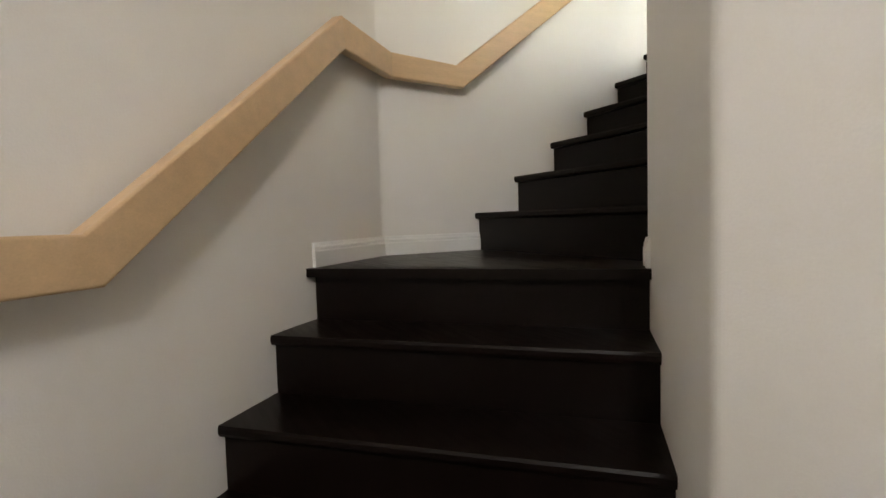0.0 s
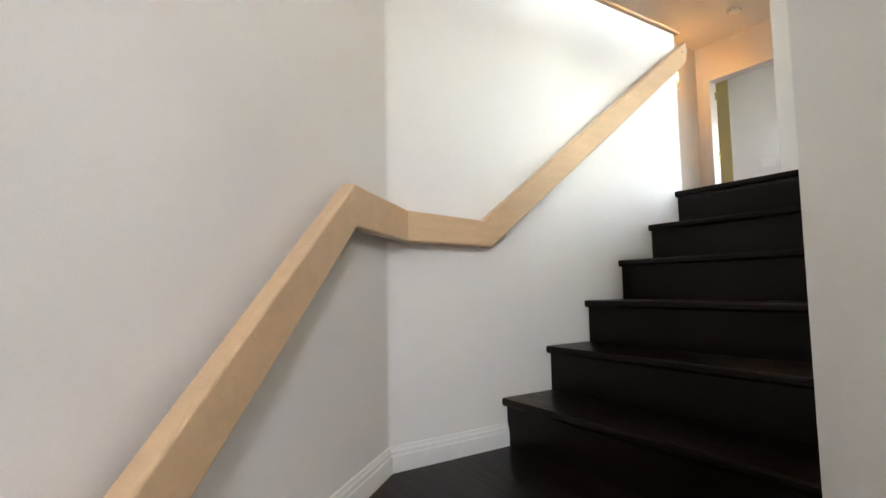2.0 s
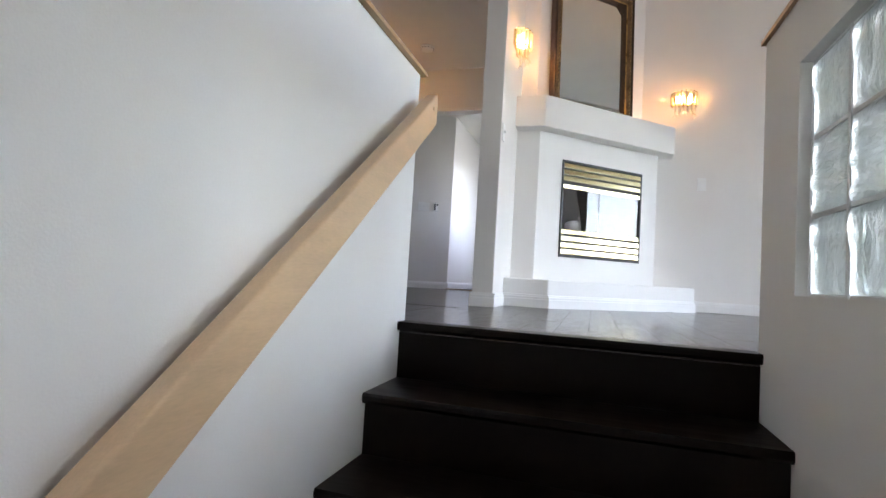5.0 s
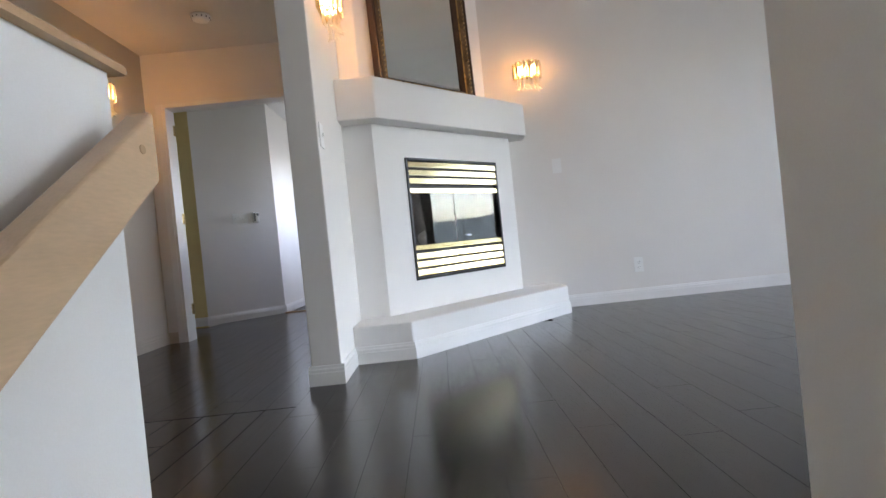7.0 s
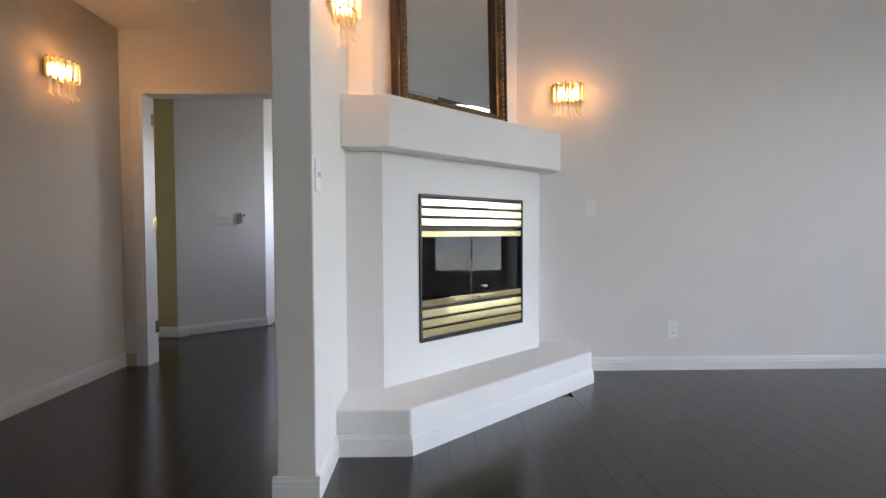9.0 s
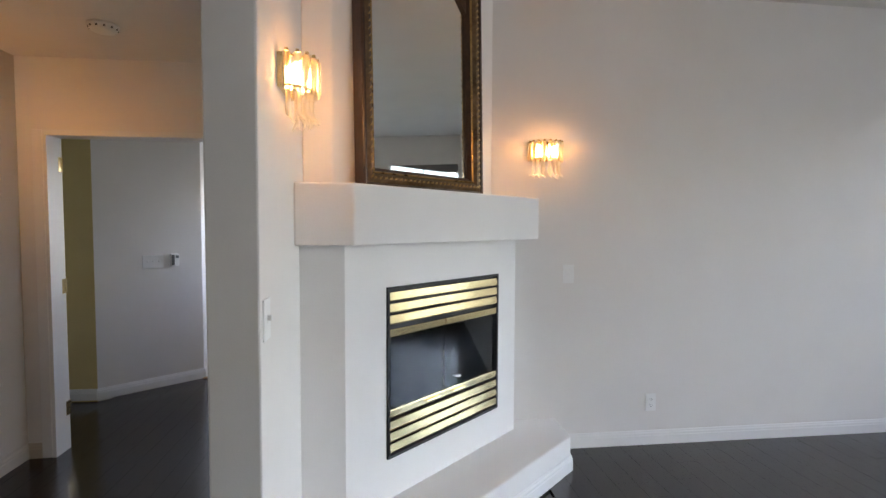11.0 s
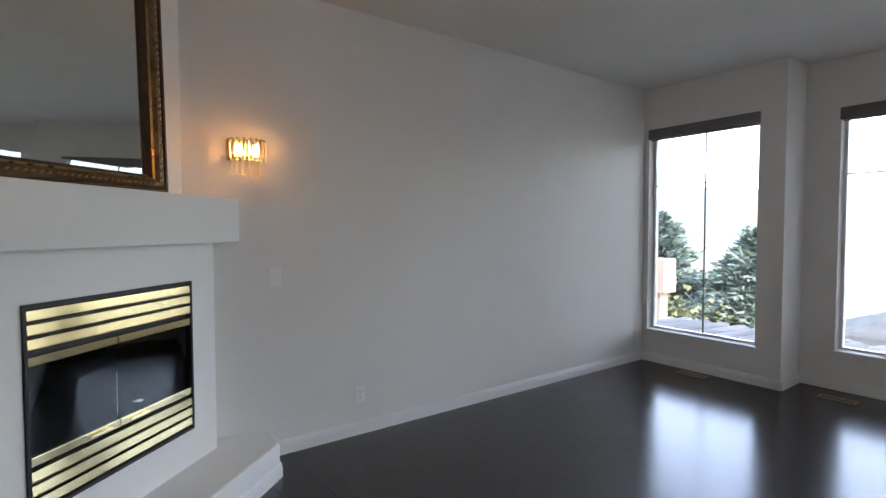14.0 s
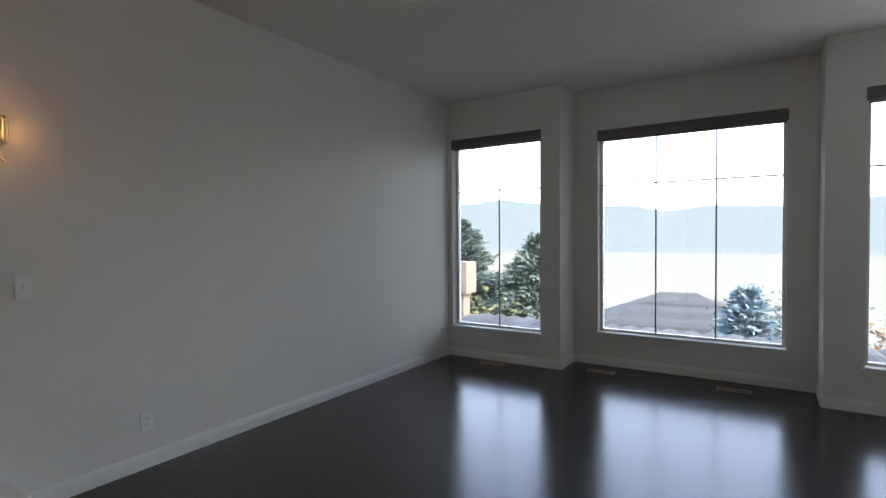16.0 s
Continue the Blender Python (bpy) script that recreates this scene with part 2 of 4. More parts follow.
bm = bmesh.new(); box(bm, -0.141, 0, 0, YL + 0.15, 0, CEIL, bevel=0.006)
structure("wall_stub", bm, wall_paint, "cream painted stub wall ending in a square column edge", "wall")

bm = bmesh.new()
box(bm, XW, XW + 0.15, 1.60, YL, 0, CEIL)
box(bm, XW, XW + 0.15, 0.53, 1.60, 0, SILL)
box(bm, XW, XW + 0.15, 0.53, 1.60, HEAD, CEIL)
box(bm, XW, XW + 0.15, 0.315, 0.53, 0, CEIL)
box(bm, XW + 0.15, XB + 0.15, 0.315, 0.465, 0, CEIL)
box(bm, XB, XB + 0.15, 0.05, 0.315, 0, CEIL)
box(bm, XB, XB + 0.15, -1.60, 0.05, 0, SILL)
box(bm, XB, XB + 0.15, -1.60, 0.05, HEAD, CEIL)
box(bm, XB, XB + 0.15, -1.83, -1.60, 0, CEIL)
box(bm, XW + 0.15, XB + 0.15, -1.98, -1.83, 0, CEIL)
box(bm, XW, XW + 0.15, -2.09, -1.83, 0, CEIL)
box(bm, XW, XW + 0.15, -3.12, -2.09, 0, SILL)
box(bm, XW, XW + 0.15, -3.12, -2.09, HEAD, CEIL)
box(bm, XW, XW + 0.15, -3.53, -3.12, 0, CEIL)
structure("wall_windows", bm, wall_paint, "cream painted window wall with a shallow square bay", "wall")

# Top is out of view; kept at half height to pass window light.
bm = bmesh.new(); e = low(3.723, -1.259); box(bm, e[0] + 0.06, 4.30, e[1], -3.34, ZF, 0.98); box(bm, 4.30, XW + 0.15, e[1], -3.34, -0.2, CEIL)
structure("wall_south", bm, wall_paint, "cream painted wall to the foyer, unseen top kept low for light", "wall")

# stair half walls
bm = bmesh.new()
lx = XL - 0.12
prism(bm, [(XL, -1.43), (lx, -1.43), (lx, YK - 0.10), (lx + 3.6, YK - 0.10 - 3.6), low(2.0 + 3.3, WL), KINK] + fillet(KINK, (XL, YK), (XL, -1.43), 0.05), ZF, 0.96)
structure("wall_stair_outer", bm, wall_paint, "cream painted half wall along the outer side of the stairs", "wall")
bm = bmesh.new(); sweep(bm, [(-0.022, 0.96), (0.142, 0.96), (0.142, 0.974), (0.136, 0.98), (-0.016, 0.98), (-0.022, 0.974)], (XL, -1.408), (XL, YK))
cap = structure("trim_cap_outer", bm, cap_wood, "thin wooden cap on the outer stair half wall", "trim")

e = low(3.723, WR)                                  # outer end of the lower right-hand wall
gy0, gy1, gz0, gz1 = -2.545, -1.735, 0.19, 0.80     # glass block opening
bm = bmesh.new()
box(bm, XR, XR + 0.13, gy1, -1.455, -0.2, 0.98)
box(bm, XR, XR + 0.13, gy0, gy1, -0.2, gz0)
box(bm, XR, XR + 0.13, gy0, gy1, gz1, 0.98)
box(bm, XR, XR + 0.13, YC, gy0, -0.2, 0.98)
box(bm, XR, XR + 0.13, YC, -1.455, ZF, -0.2)
prism(bm, fillet(e, (XR, YC), (XR, -1.455), 0.02) [::-1] + fillet((XR, YC), e, (e[0] + 1, e[1]), 0.05) + [(e[0] + 0.06, e[1]), (e[0] + 0.06, e[1] + 0.18), (XR + 0.13, YC + 0.054)], ZF, 0.98)
structure("wall_stair_inner", bm, wall_paint, "cream painted half wall with glass blocks beside the stairs", "wall")
bm = bmesh.new(); sweep(bm, [(-0.142, 0.98), (0.012, 0.98), (0.012, 0.994), (0.007, 1.0), (-0.137, 1.0), (-0.142, 0.994)], (XR, YC), (XR, -1.443))
for v in bm.verts:
    v.co.x = 2 * XR - v.co.x
structure("trim_cap_inner", bm, cap_wood, "thin wooden cap on the inner stair half wall", "trim")

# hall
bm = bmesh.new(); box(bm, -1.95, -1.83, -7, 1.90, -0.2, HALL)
structure("wall_hall", bm, hall_dimmed_cream, "cream hall side wall, darkened to beige for its dim light", "wall")
bm = bmesh.new()
box(bm, -3.2, -1.68, 1.90, 2.02, -0.1, HALL)
box(bm, -1.68, -0.45, 1.90, 2.02, 2.0, HALL)
box(bm, -0.45, -0.141, 1.90, 2.02, -0.1, HALL)
structure("wall_doorway", bm, wall_paint, "cream painted wall over a wide doorway", "wall")
bm = bmesh.new(); box(bm, -3.2, -1.98, 2.95, 3.07, -0.1, HALL)
structure("wall_yellow", bm, yellow_tone, "yellow wall behind the doorway", "wall")
bm = bmesh.new()
prism(bm, [(-1.98, 2.95), (-1.33, 3.48), (-1.33, 5.2), (-1.45, 5.2), (-1.45, 3.55), (-2.06, 3.05)], -0.1, HALL)
structure("wall_angled", bm, wall_paint, "white angled wall behind the doorway", "wall")
# The east opening is out of view, added to light the angled wall.
bm = bmesh.new(); box(bm, -1.45, -0.02, 5.2, 5.3, -0.1, HALL); box(bm, -0.141, -0.02, 2.02, 3.7, -0.1, HALL); box(bm, -0.141, -0.02, 4.5, 5.2, -0.1, HALL); box(bm, -0.141, -0.02, 3.7, 4.5, -0.1, 1.1); box(bm, -0.141, -0.02, 3.7, 4.5, 2.0, HALL); box(bm, -3.3, -3.2, 1.9, 3.07, -0.1, HALL)
structure("wall_passage", bm, wall_paint, "cream painted passage walls with an unseen opening added for light", "wall")

# unseen foyer closing walls, with an unglazed opening added to let light in
bm = bmesh.new()
box(bm, 4.18, 4.30, -7, -5.7, ZF, CEIL); box(bm, 4.18, 4.30, -5.1, e[1], ZF, CEIL)
box(bm, 4.18, 4.30, -5.7, -5.1, ZF, 0.3); box(bm, 4.18, 4.30, -5.7, -5.1, 1.3, CEIL)
box(bm, -1.95, 4.30, -7.12, -7, ZF, CEIL)
structure("wall_foyer", bm, wall_paint, "unseen cream foyer walls with a high opening added for light", "wall")

# ---------------------------------------------------------------- floors and ceilings
bm = bmesh.new()
prism(bm, [(XR + 0.13, YC + 0.06), (e[0] + 0.01, e[1] + 0.19), (XB + 0.15, e[1] + 0.19), (XB + 0.15, YL + 0.15), (XR + 0.13, YL + 0.15)], -0.2, -0.013)
box(bm, lx, XR + 0.13, Y0 + 0.03, YL + 0.15, -0.2, -0.013)
box(bm, -3.2, lx, -7, 5.2, -0.2, -0.013)
prism(bm, [(lx, -3.55), (lx, -7), (3.3, -7)], -0.2, -0.013)
floor = structure("floor", bm, plank_wood, "dark hardwood plank floor with a satin finish", "floor")
bm = bmesh.new()
box(bm, -1.8, 4.3, -7.1, -2.6, ZF - 0.15, ZF)
structure("floor_foyer", bm, stair_wood, "dark wood foyer floor", "floor")
bm = bmesh.new(); box(bm, -0.141, XB + 0.15, -7.1, YL + 0.15, CEIL, CEIL + 0.15)
structure("ceiling_living", bm, ceiling_paint, "flat white textured living room ceiling", "ceiling")
bm = bmesh.new(); box(bm, -3.3, -0.141, -7.1, 5.3, HALL, CEIL + 0.15)
structure("ceiling_hall", bm, ceiling_paint, "lower white textured hall ceiling", "ceiling")

# ---------------------------------------------------------------- baseboards
BASE = [(0, 0), (0.014, 0), (0.014, 0.058), (0.011, 0.062), (0.011, 0.074), (0.007, 0.080), (0.005, 0.090), (0, 0.092)]


def baseboard(p0, p1, z=0.0, paint=trim_paint):
    bm = bmesh.new()
    sweep(bm, BASE, p0, p1)
    bmesh.ops.translate(bm, verts=bm.verts, vec=(0, 0, z))
    structure("baseboard", bm, paint, "painted moulded baseboard along the wall", "baseboard")


baseboard((1.43, YL), (XW, YL))
baseboard((XW, YL), (XW, 0.315)); baseboard((XW, 0.315), (XB, 0.315)); baseboard((XB, 0.315), (XB, -1.83))
baseboard((XB, -1.83), (XW, -1.83)); baseboard((XW, -1.83), (XW, -3.34)); baseboard((XW, -3.34), (e[0] + 0.05, -3.34))
baseboard((-0.141, 1.90), (-0.141, 0)); baseboard((-0.155, 0), (0.014, 0)); baseboard((0, 0), (0, 0.36))
# Hall baseboards take the same dimmed colour as the hall wall.
baseboard((-1.83, -1.2), (-1.83, 1.90), paint=hall_dimmed_cream); baseboard((-1.83, 1.90), (-1.742, 1.90), paint=hall_dimmed_cream)
baseboard((-3.0, 2.95), (-1.98, 2.95)); baseboard((-1.98, 2.95), (-1.33, 3.48)); baseboard((-1.33, 3.48), (-1.33, 5.2))
k = Vector(KINK).lerp(Vector((XL, YK)), 0.16)
baseboard((k.x, k.y), (XL, YK), ZL); baseboard((XL, YK), (XL, Y0 - 5 * RUN + 0.024), ZL)
baseboard((XR, Y0 - 5 * RUN + 0.024), (XR, YC - 0.006), ZL); baseboard((XR, YC + 0.006), low(S0 + 0.005, WR), ZL)


# ---------------------------------------------------------------- staircase
stairs = empty("staircase", pose(0, 0, 0), "dark stained wooden staircase turning at a landing", "staircase")


def tread(p0, p1, z, depth):
    """A tread whose nosing runs from p0 to p1; its body lies to the left of that way."""
    a, b = Vector((*p0, 0)), Vector((*p1, 0))
    way = (b - a).normalized()
    back = Vector((-way.y, way.x, 0))
    prof = [(0.004, 0.0), (0.0, -0.008), (0.0, -0.022), (0.006, -0.032), (depth, -0.032), (depth, 0.0)]
    bm = bmesh.new()
    rows = [[bm.verts.new(q + back * o + Vector((0, 0, z + h))) for o, h in prof] for q in (a, b)]
    k = len(prof)
    for i in range(k):
        bm.faces.new((rows[0][i], rows[0][(i + 1) % k], rows[1][(i + 1) % k], rows[1][i]))
    bm.faces.new(rows[0]); bm.faces.new(list(reversed(rows[1])))
    part("tread", bm, stair_wood, stairs)


def riser(p0, p1, z0, z1, inset=0.026):
    a, b = Vector((*p0, 0)), Vector((*p1, 0))
    way = (b - a).normalized()
    back = Vector((-way.y, way.x, 0))
    c = [a + back * inset, b + back * inset, b + back * (inset + 0.02), a + back * (inset + 0.02)]
    bm = bmesh.new()
    prism(bm, [(v.x, v.y) for v in c], z0, z1)
    part("riser", bm, stair_wood, stairs)


for i in range(6):
    y, z = Y0 - RUN * i, -RISE * i
    tread((XL, y), (XR, y), z if i else 0.010, RUN + 0.04 if i else 0.09)
    riser((XL, y), (XR, y), z - RISE, z - 0.03)
bm = bmesh.new()
prism(bm, [(XL, Y0 - 5 * RUN + 0.04), (XL, YK), low(S0 + 0.03, WL), low(S0 + 0.03, WR), (XR, YC), (XR, Y0 - 5 * RUN + 0.04)], ZL - 0.032, ZL)
part("landing", bm, stair_wood, stairs)
tread(low(S0, WL), low(S0, WR), ZL, 0.035)
riser(low(S0, WL), low(S0, WR), ZL - RISE, ZL - 0.03)
for k in range(1, 4):
    s, z = S0 + SRUN * k, ZL - RISE * k
    r = WR if k < 3 else WR + 0.35
    tread(low(s, WL), low(s, r), z, SRUN + 0.04)
    riser(low(s, WL), low(s, r), z - RISE, z - 0.03)
tread(low(4.20, WL), low(4.20, WR + 0.8), ZB, 0.60)
riser(low(4.20, WL), low(4.20, WR + 0.8), ZB - RISE, ZB - 0.03)
tread(low(4.45, WL), low(4.45, WR + 0.9), ZB - RISE, 0.29)
riser(low(4.45, WL), low(4.45, WR + 0.9), ZF, ZB - RISE - 0.03)

# ---------------------------------------------------------------- handrail
rail = empty("handrail", pose(0, 0, 0), "square-edged maple handrail fixed to the stair wall", "handrail")
IN, OUT, HT = 0.042, 0.088, 0.106
BACK = HT * math.tan(radians(18.5))


def rail_point(kind, d, offset):
    """Plan point at the distance d along the wall line, that far from the wall."""
    if kind == "low":
        return Vector((*low(d, WL + offset), 0))
    return Vector((XL + offset, d, 0))


def rail_piece(name, ends):
    """ends: two stations, each four points: inner bottom, outer bottom, outer top, inner top."""
    bm = bmesh.new()
    r = [[bm.verts.new(p) for p in e] for e in ends]
    for i in range(4):
        bm.faces.new((r[0][i], r[0][(i + 1) % 4], r[1][(i + 1) % 4], r[1][i]))
    bm.faces.new(r[0]); bm.faces.new(list(reversed(r[1])))
    bmesh.ops.recalc_face_normals(bm, faces=bm.faces)
    long_edges = [e for e in bm.edges if e.calc_length() > 0.15]
    bmesh.ops.bevel(bm, geom=long_edges, offset=0.007, segments=3, profile=0.5, affect="EDGES")
    part(name, bm, maple, rail)


def station(kind, d, zb, zt, shift):
    return [rail_point(kind, d, IN) + Vector((0, 0, zb)), rail_point(kind, d, OUT) + Vector((0, 0, zb)),
            rail_point(kind, d + shift, OUT) + Vector((0, 0, zt)), rail_point(kind, d + shift, IN) + Vector((0, 0, zt))]


def corner(zb, zt):
    pts = []
    for o in (IN, OUT):
        pts.append(Vector((XL + o, YK + 0.45 * o, 0)))
    up = Vector((0, 0, 1))
    return [pts[0] + up * zb, pts[1] + up * zb, pts[1] + up * zt, pts[0] + up * zt]


zd = -1.121
D0 = station("low", 4.75, zd, zd + HT, 0)
D1 = station("low", 3.79, zd, zd + HT, BACK)
A1 = station("low", 2.73, -0.335, -0.212, 0.016)
K1 = corner(-0.343, -0.231)
C1 = station("up", -2.903, -0.355, -0.249, -BACK)
T1 = station("up", -1.458, 0.748, 0.873, 0)
rail_piece("lower_level_rail", [D0, D1])
rail_piece("lower_slope_rail", [D1, A1])
rail_piece("landing_rail", [A1, K1])
rail_piece("landing_rail", [K1, C1])
rail_piece("upper_slope_rail", [C1, T1])
for kind, d, z in (("low", 3.5, -0.888), ("up", -3.0, -0.315), ("up", -1.7, 0.585)):
    a, b = rail_point(kind, d, -0.01), rail_point(kind, d, IN + 0.004)
    bm = bmesh.new()
    tube(bm, [a + Vector((0, 0, z)), b + Vector((0, 0, z))], 0.012)
    part("bracket", bm, maple, rail)
bm = bmesh.new()
tube(bm, [rail_point("up", -1.50, OUT - 0.004) + Vector((0, 0, 0.80)), rail_point("up", -1.50, OUT + 0.0015) + Vector((0, 0, 0.80))], 0.008, 12)
part("screw_plug", bm, cap_wood, rail, "round wooden screw plug")

# ---------------------------------------------------------------- fireplace
FU, FN = Vector((0.737, 0.676, 0)), Vector((0.676, -0.737, 0))
fire_m = Matrix(((FU.x, -FN.x, 0, 0), (FU.y, -FN.y, 0, 0), (0, 0, 1, 0), (0, 0, 0, 1)))   # x along the front, y into the chimney


def on_front(x, off):
    """Plan point at x of a front that lies at that offset."""
    return (x, (FN.x * x - off) / 0.737)


def fire_plan(left_y, off, right_x):
    """Corner plan: stub wall, left return, slanting front, right return, long wall."""
    xa = (0.737 * left_y + off) / FN.x
    return [(0.0, left_y), (xa, left_y), on_front(right_x, off), (right_x, YL), (0.0, YL)]


fireplace = empty("fireplace", pose(0, 0, 0), "white painted corner fireplace with a deep mantel and hearth", "fireplace")


def rounded_prism(poly, z0, z1, r):
    bm = bmesh.new()
    prism(bm, poly, z0, z1)
    bmesh.ops.recalc_face_normals(bm, faces=bm.faces)
    bmesh.ops.bevel(bm, geom=list(bm.edges), offset=r, segments=2, profile=0.5, affect="EDGES")
    return bm


FB_OFF = -0.362
u0, u1, v0, v1 = 0.803, 1.665, 0.388, 1.163       # firebox along the front and in height
# surround: left pier, right pier, lintel and base, so that the firebox is a real hole
body = bmesh.new()
p = fire_plan(0.655, FB_OFF, 1.12)
f0 = FU * u0 + FN * FB_OFF
f1 = FU * u1 + FN * FB_OFF
b0, b1 = f0 - FN * 0.40, f1 - FN * 0.40
prism(body, [p[0], p[1], (f0.x, f0.y), (b0.x, b0.y), (0, b0.y)], 0.2, 1.355)
prism(body, [(f1.x, f1.y), p[2], p[3], (b1.x, YL), (b1.x, b1.y)], 0.2, 1.355)
prism(body, [(f0.x, f0.y), (f1.x, f1.y), (b1.x, b1.y), (b0.x, b0.y)], v1, 1.355)
prism(body, [(f0.x, f0.y), (f1.x, f1.y), (b1.x, b1.y), (b0.x, b0.y)], 0.2, v0)
part("surround", body, fire_paint, fireplace)
part("mantel", rounded_prism(fire_plan(0.54, -0.247, 1.25), 1.357, 1.598, 0.006), fire_paint, fireplace)
part("hearth", rounded_prism(fire_plan(0.362, -0.05, 1.427), 0.002, 0.201, 0.008), fire_paint, fireplace)
part("chimney_breast", rounded_prism(fire_plan(0.76, -0.476, 0.975), 1.6, CEIL - 0.002, 0.006), fire_paint, fireplace)
hb = bmesh.new()
q = fire_plan(0.362, -0.05, 1.427)
sweep(hb, BASE, q[0], (q[1][0] + 0.006, q[1][1])); sweep(hb, BASE, q[1], q[2]); sweep(hb, BASE, (q[2][0], q[2][1] - 0.006), q[3])
part("hearth_skirting", hb, trim_paint, fireplace)

insert = empty("fireplace_insert", fire_m @ pose(0, 0.362, 0), "gas fireplace insert with brass louvres and dark glass doors", "fireplace insert")
W, H = u1 - u0, v1 - v0
fr = bmesh.new()
for a in ((u0, u1, v1 - 0.014, v1), (u0, u1, v0, v0 + 0.014), (u0, u0 + 0.014, v0 + 0.014, v1 - 0.014), (u1 - 0.014, u1, v0 + 0.014, v1 - 0.014)):
    box(fr, a[0], a[1], -0.010, 0.03, a[2], a[3], bevel=0.002)
part("black_frame", fr, black_metal, insert)
cav = bmesh.new()
box(cav, u0 + 0.004, u1 - 0.004, 0.36, 0.375, v0, v1)
box(cav, u0 + 0.002, u0 + 0.012, 0.03, 0.36, v0, v1); box(cav, u1 - 0.012, u1 - 0.002, 0.03, 0.36, v0, v1)
box(cav, u0 + 0.012, u1 - 0.012, 0.03, 0.36, v0 + 0.002, v0 + 0.012); box(cav, u0 + 0.012, u1 - 0.012, 0.03, 0.36, v1 - 0.012, v1 - 0.002)
part("firebox_lining", cav, soot, insert)


def louvre(z0, z1):
    """A folded brass slat, leaning out at its lower edge."""
    bm = bmesh.new()
    prof = [(-0.006, z1), (-0.009, z0 + 0.006), (-0.006, z0), (0.010, z0), (0.010, z0 + 0.003), (0.000, z0 + 0.004), (0.006, z1)]
    r = [[bm.verts.new((x, y, z)) for y, z in prof] for x in (u0 + 0.016, u1 - 0.016)]
    k = len(prof)
    for i in range(k):
        bm.faces.new((r[0][i], r[0][(i + 1) % k], r[1][(i + 1) % k], r[1][i]))
    bm.faces.new(r[0]); bm.faces.new(list(reversed(r[1])))
    part("louvre", bm, brass, insert)


for i in range(3):
    louvre(v1 - 0.018 - 0.052 * (i + 1) + 0.0055, v1 - 0.018 - 0.052 * i - 0.0065)
    louvre(v0 + 0.018 + 0.052 * i + 0.0055, v0 + 0.018 + 0.052 * (i + 1) - 0.0065)
part("louvre_backing", B(u0 + 0.014, u1 - 0.014, 0.022, 0.03, v1 - 0.19, v1 - 0.014), black_metal, insert)
part("louvre_backing", B(u0 + 0.014, u1 - 0.014, 0.022, 0.03, v0 + 0.014, v0 + 0.19), black_metal, insert)
um = (u0 + u1) / 2 - 0.03
g0, g1 = v0 + 0.186, v1 - 0.192
for a, b in ((u0 + 0.016, um - 0.002), (um + 0.002, u1 - 0.016)):
    d = part("glass_door", B(a, b, 0.004, 0.009, g0 + 0.034, g1 - 0.034), fire_glass, insert, "dark tinted glass door")
    d.visible_shadow = False
    for v in d.data.vertices:                      # panes turned slightly to shift the window reflection
        v.co.y += (v.co.x - (a + b) / 2) * 0.009
    part("door_rail", B(a, b, -0.006, 0.012, g1 - 0.034, g1, bevel=0.003), brass, d)
    part("door_rail", B(a, b, -0.006, 0.012, g0, g0 + 0.034, bevel=0.003), brass, d)
    c = um - 0.10 if b < um else um + 0.10
    h = bmesh.new()
    box(h, c - 0.05, c + 0.05, -0.022, -0.012, g0 + 0.012, g0 + 0.022, bevel=0.003)
    box(h, c - 0.035, c - 0.028, -0.014, -0.004, g0 + 0.012, g0 + 0.022); box(h, c + 0.028, c + 0.035, -0.014, -0.004, g0 + 0.012, g0 + 0.022)
    part("door_handle", h, brass, d)
rnd = random.Random(3)
for x, y, z, ang, ln, r in ((um - 0.02, 0.115, v0 + 0.275, 8, 0.44, 0.050), (um + 0.01, 0.062, v0 + 0.268, -12, 0.34, 0.042),
                            (um - 0.07, 0.072, v0 + 0.350, 42, 0.25, 0.040), (um + 0.05, 0.08, v0 + 0.365, -44, 0.25, 0.038)):
    bm = bmesh.new()
    a = radians(ang)
    pts, rad = [], []
    for i in range(9):
        s = (i / 8 - 0.5) * ln
        pts.append((x + s * math.cos(a), y + s * math.sin(a) * 0.4, z + s * math.sin(a) * 0.35 + rnd.uniform(-0.005, 0.005)))
        rad.append(r * rnd.uniform(0.85, 1.15) * (0.75 if i in (0, 8) else 1))
    tube(bm, pts, rad, 10)
    part("ceramic_log", bm, ceramic_log, insert, "pale grey ceramic log", smooth=True)
gr = bmesh.new()
for k in range(5):
    box(gr, um - 0.30 + 0.12 * k, um - 0.29 + 0.12 * k, 0.05, 0.26, v0 + 0.208, v0 + 0.220)
box(gr, um - 0.32, um + 0.22, 0.06, 0.07, v0 + 0.195, v0 + 0.21); box(gr, um - 0.32, um + 0.22, 0.24, 0.25, v0 + 0.195, v0 + 0.21)
for k in (um - 0.31, um + 0.20):
    box(gr, k, k + 0.01, 0.06, 0.07, v0 + 0.012, v0 + 0.196); box(gr, k, k + 0.01, 0.24, 0.25, v0 + 0.012, v0 + 0.196)
part("grate", gr, black_metal, insert)

# ---------------------------------------------------------------- mirror over the mantel
mu0, mu1, mz0, mz1 = 0.708, 1.568, 1.600, 2.74
MW, MH = mu1 - mu0, mz1 - mz0
mirror_m = fire_m @ pose(mu0, 0.435, mz0) @ pose(0, 0, 0, -1.3, 0, 0)
mirror = empty("mirror", mirror_m, "large mirror in an antique gold frame leaning on the mantel", "mirror")


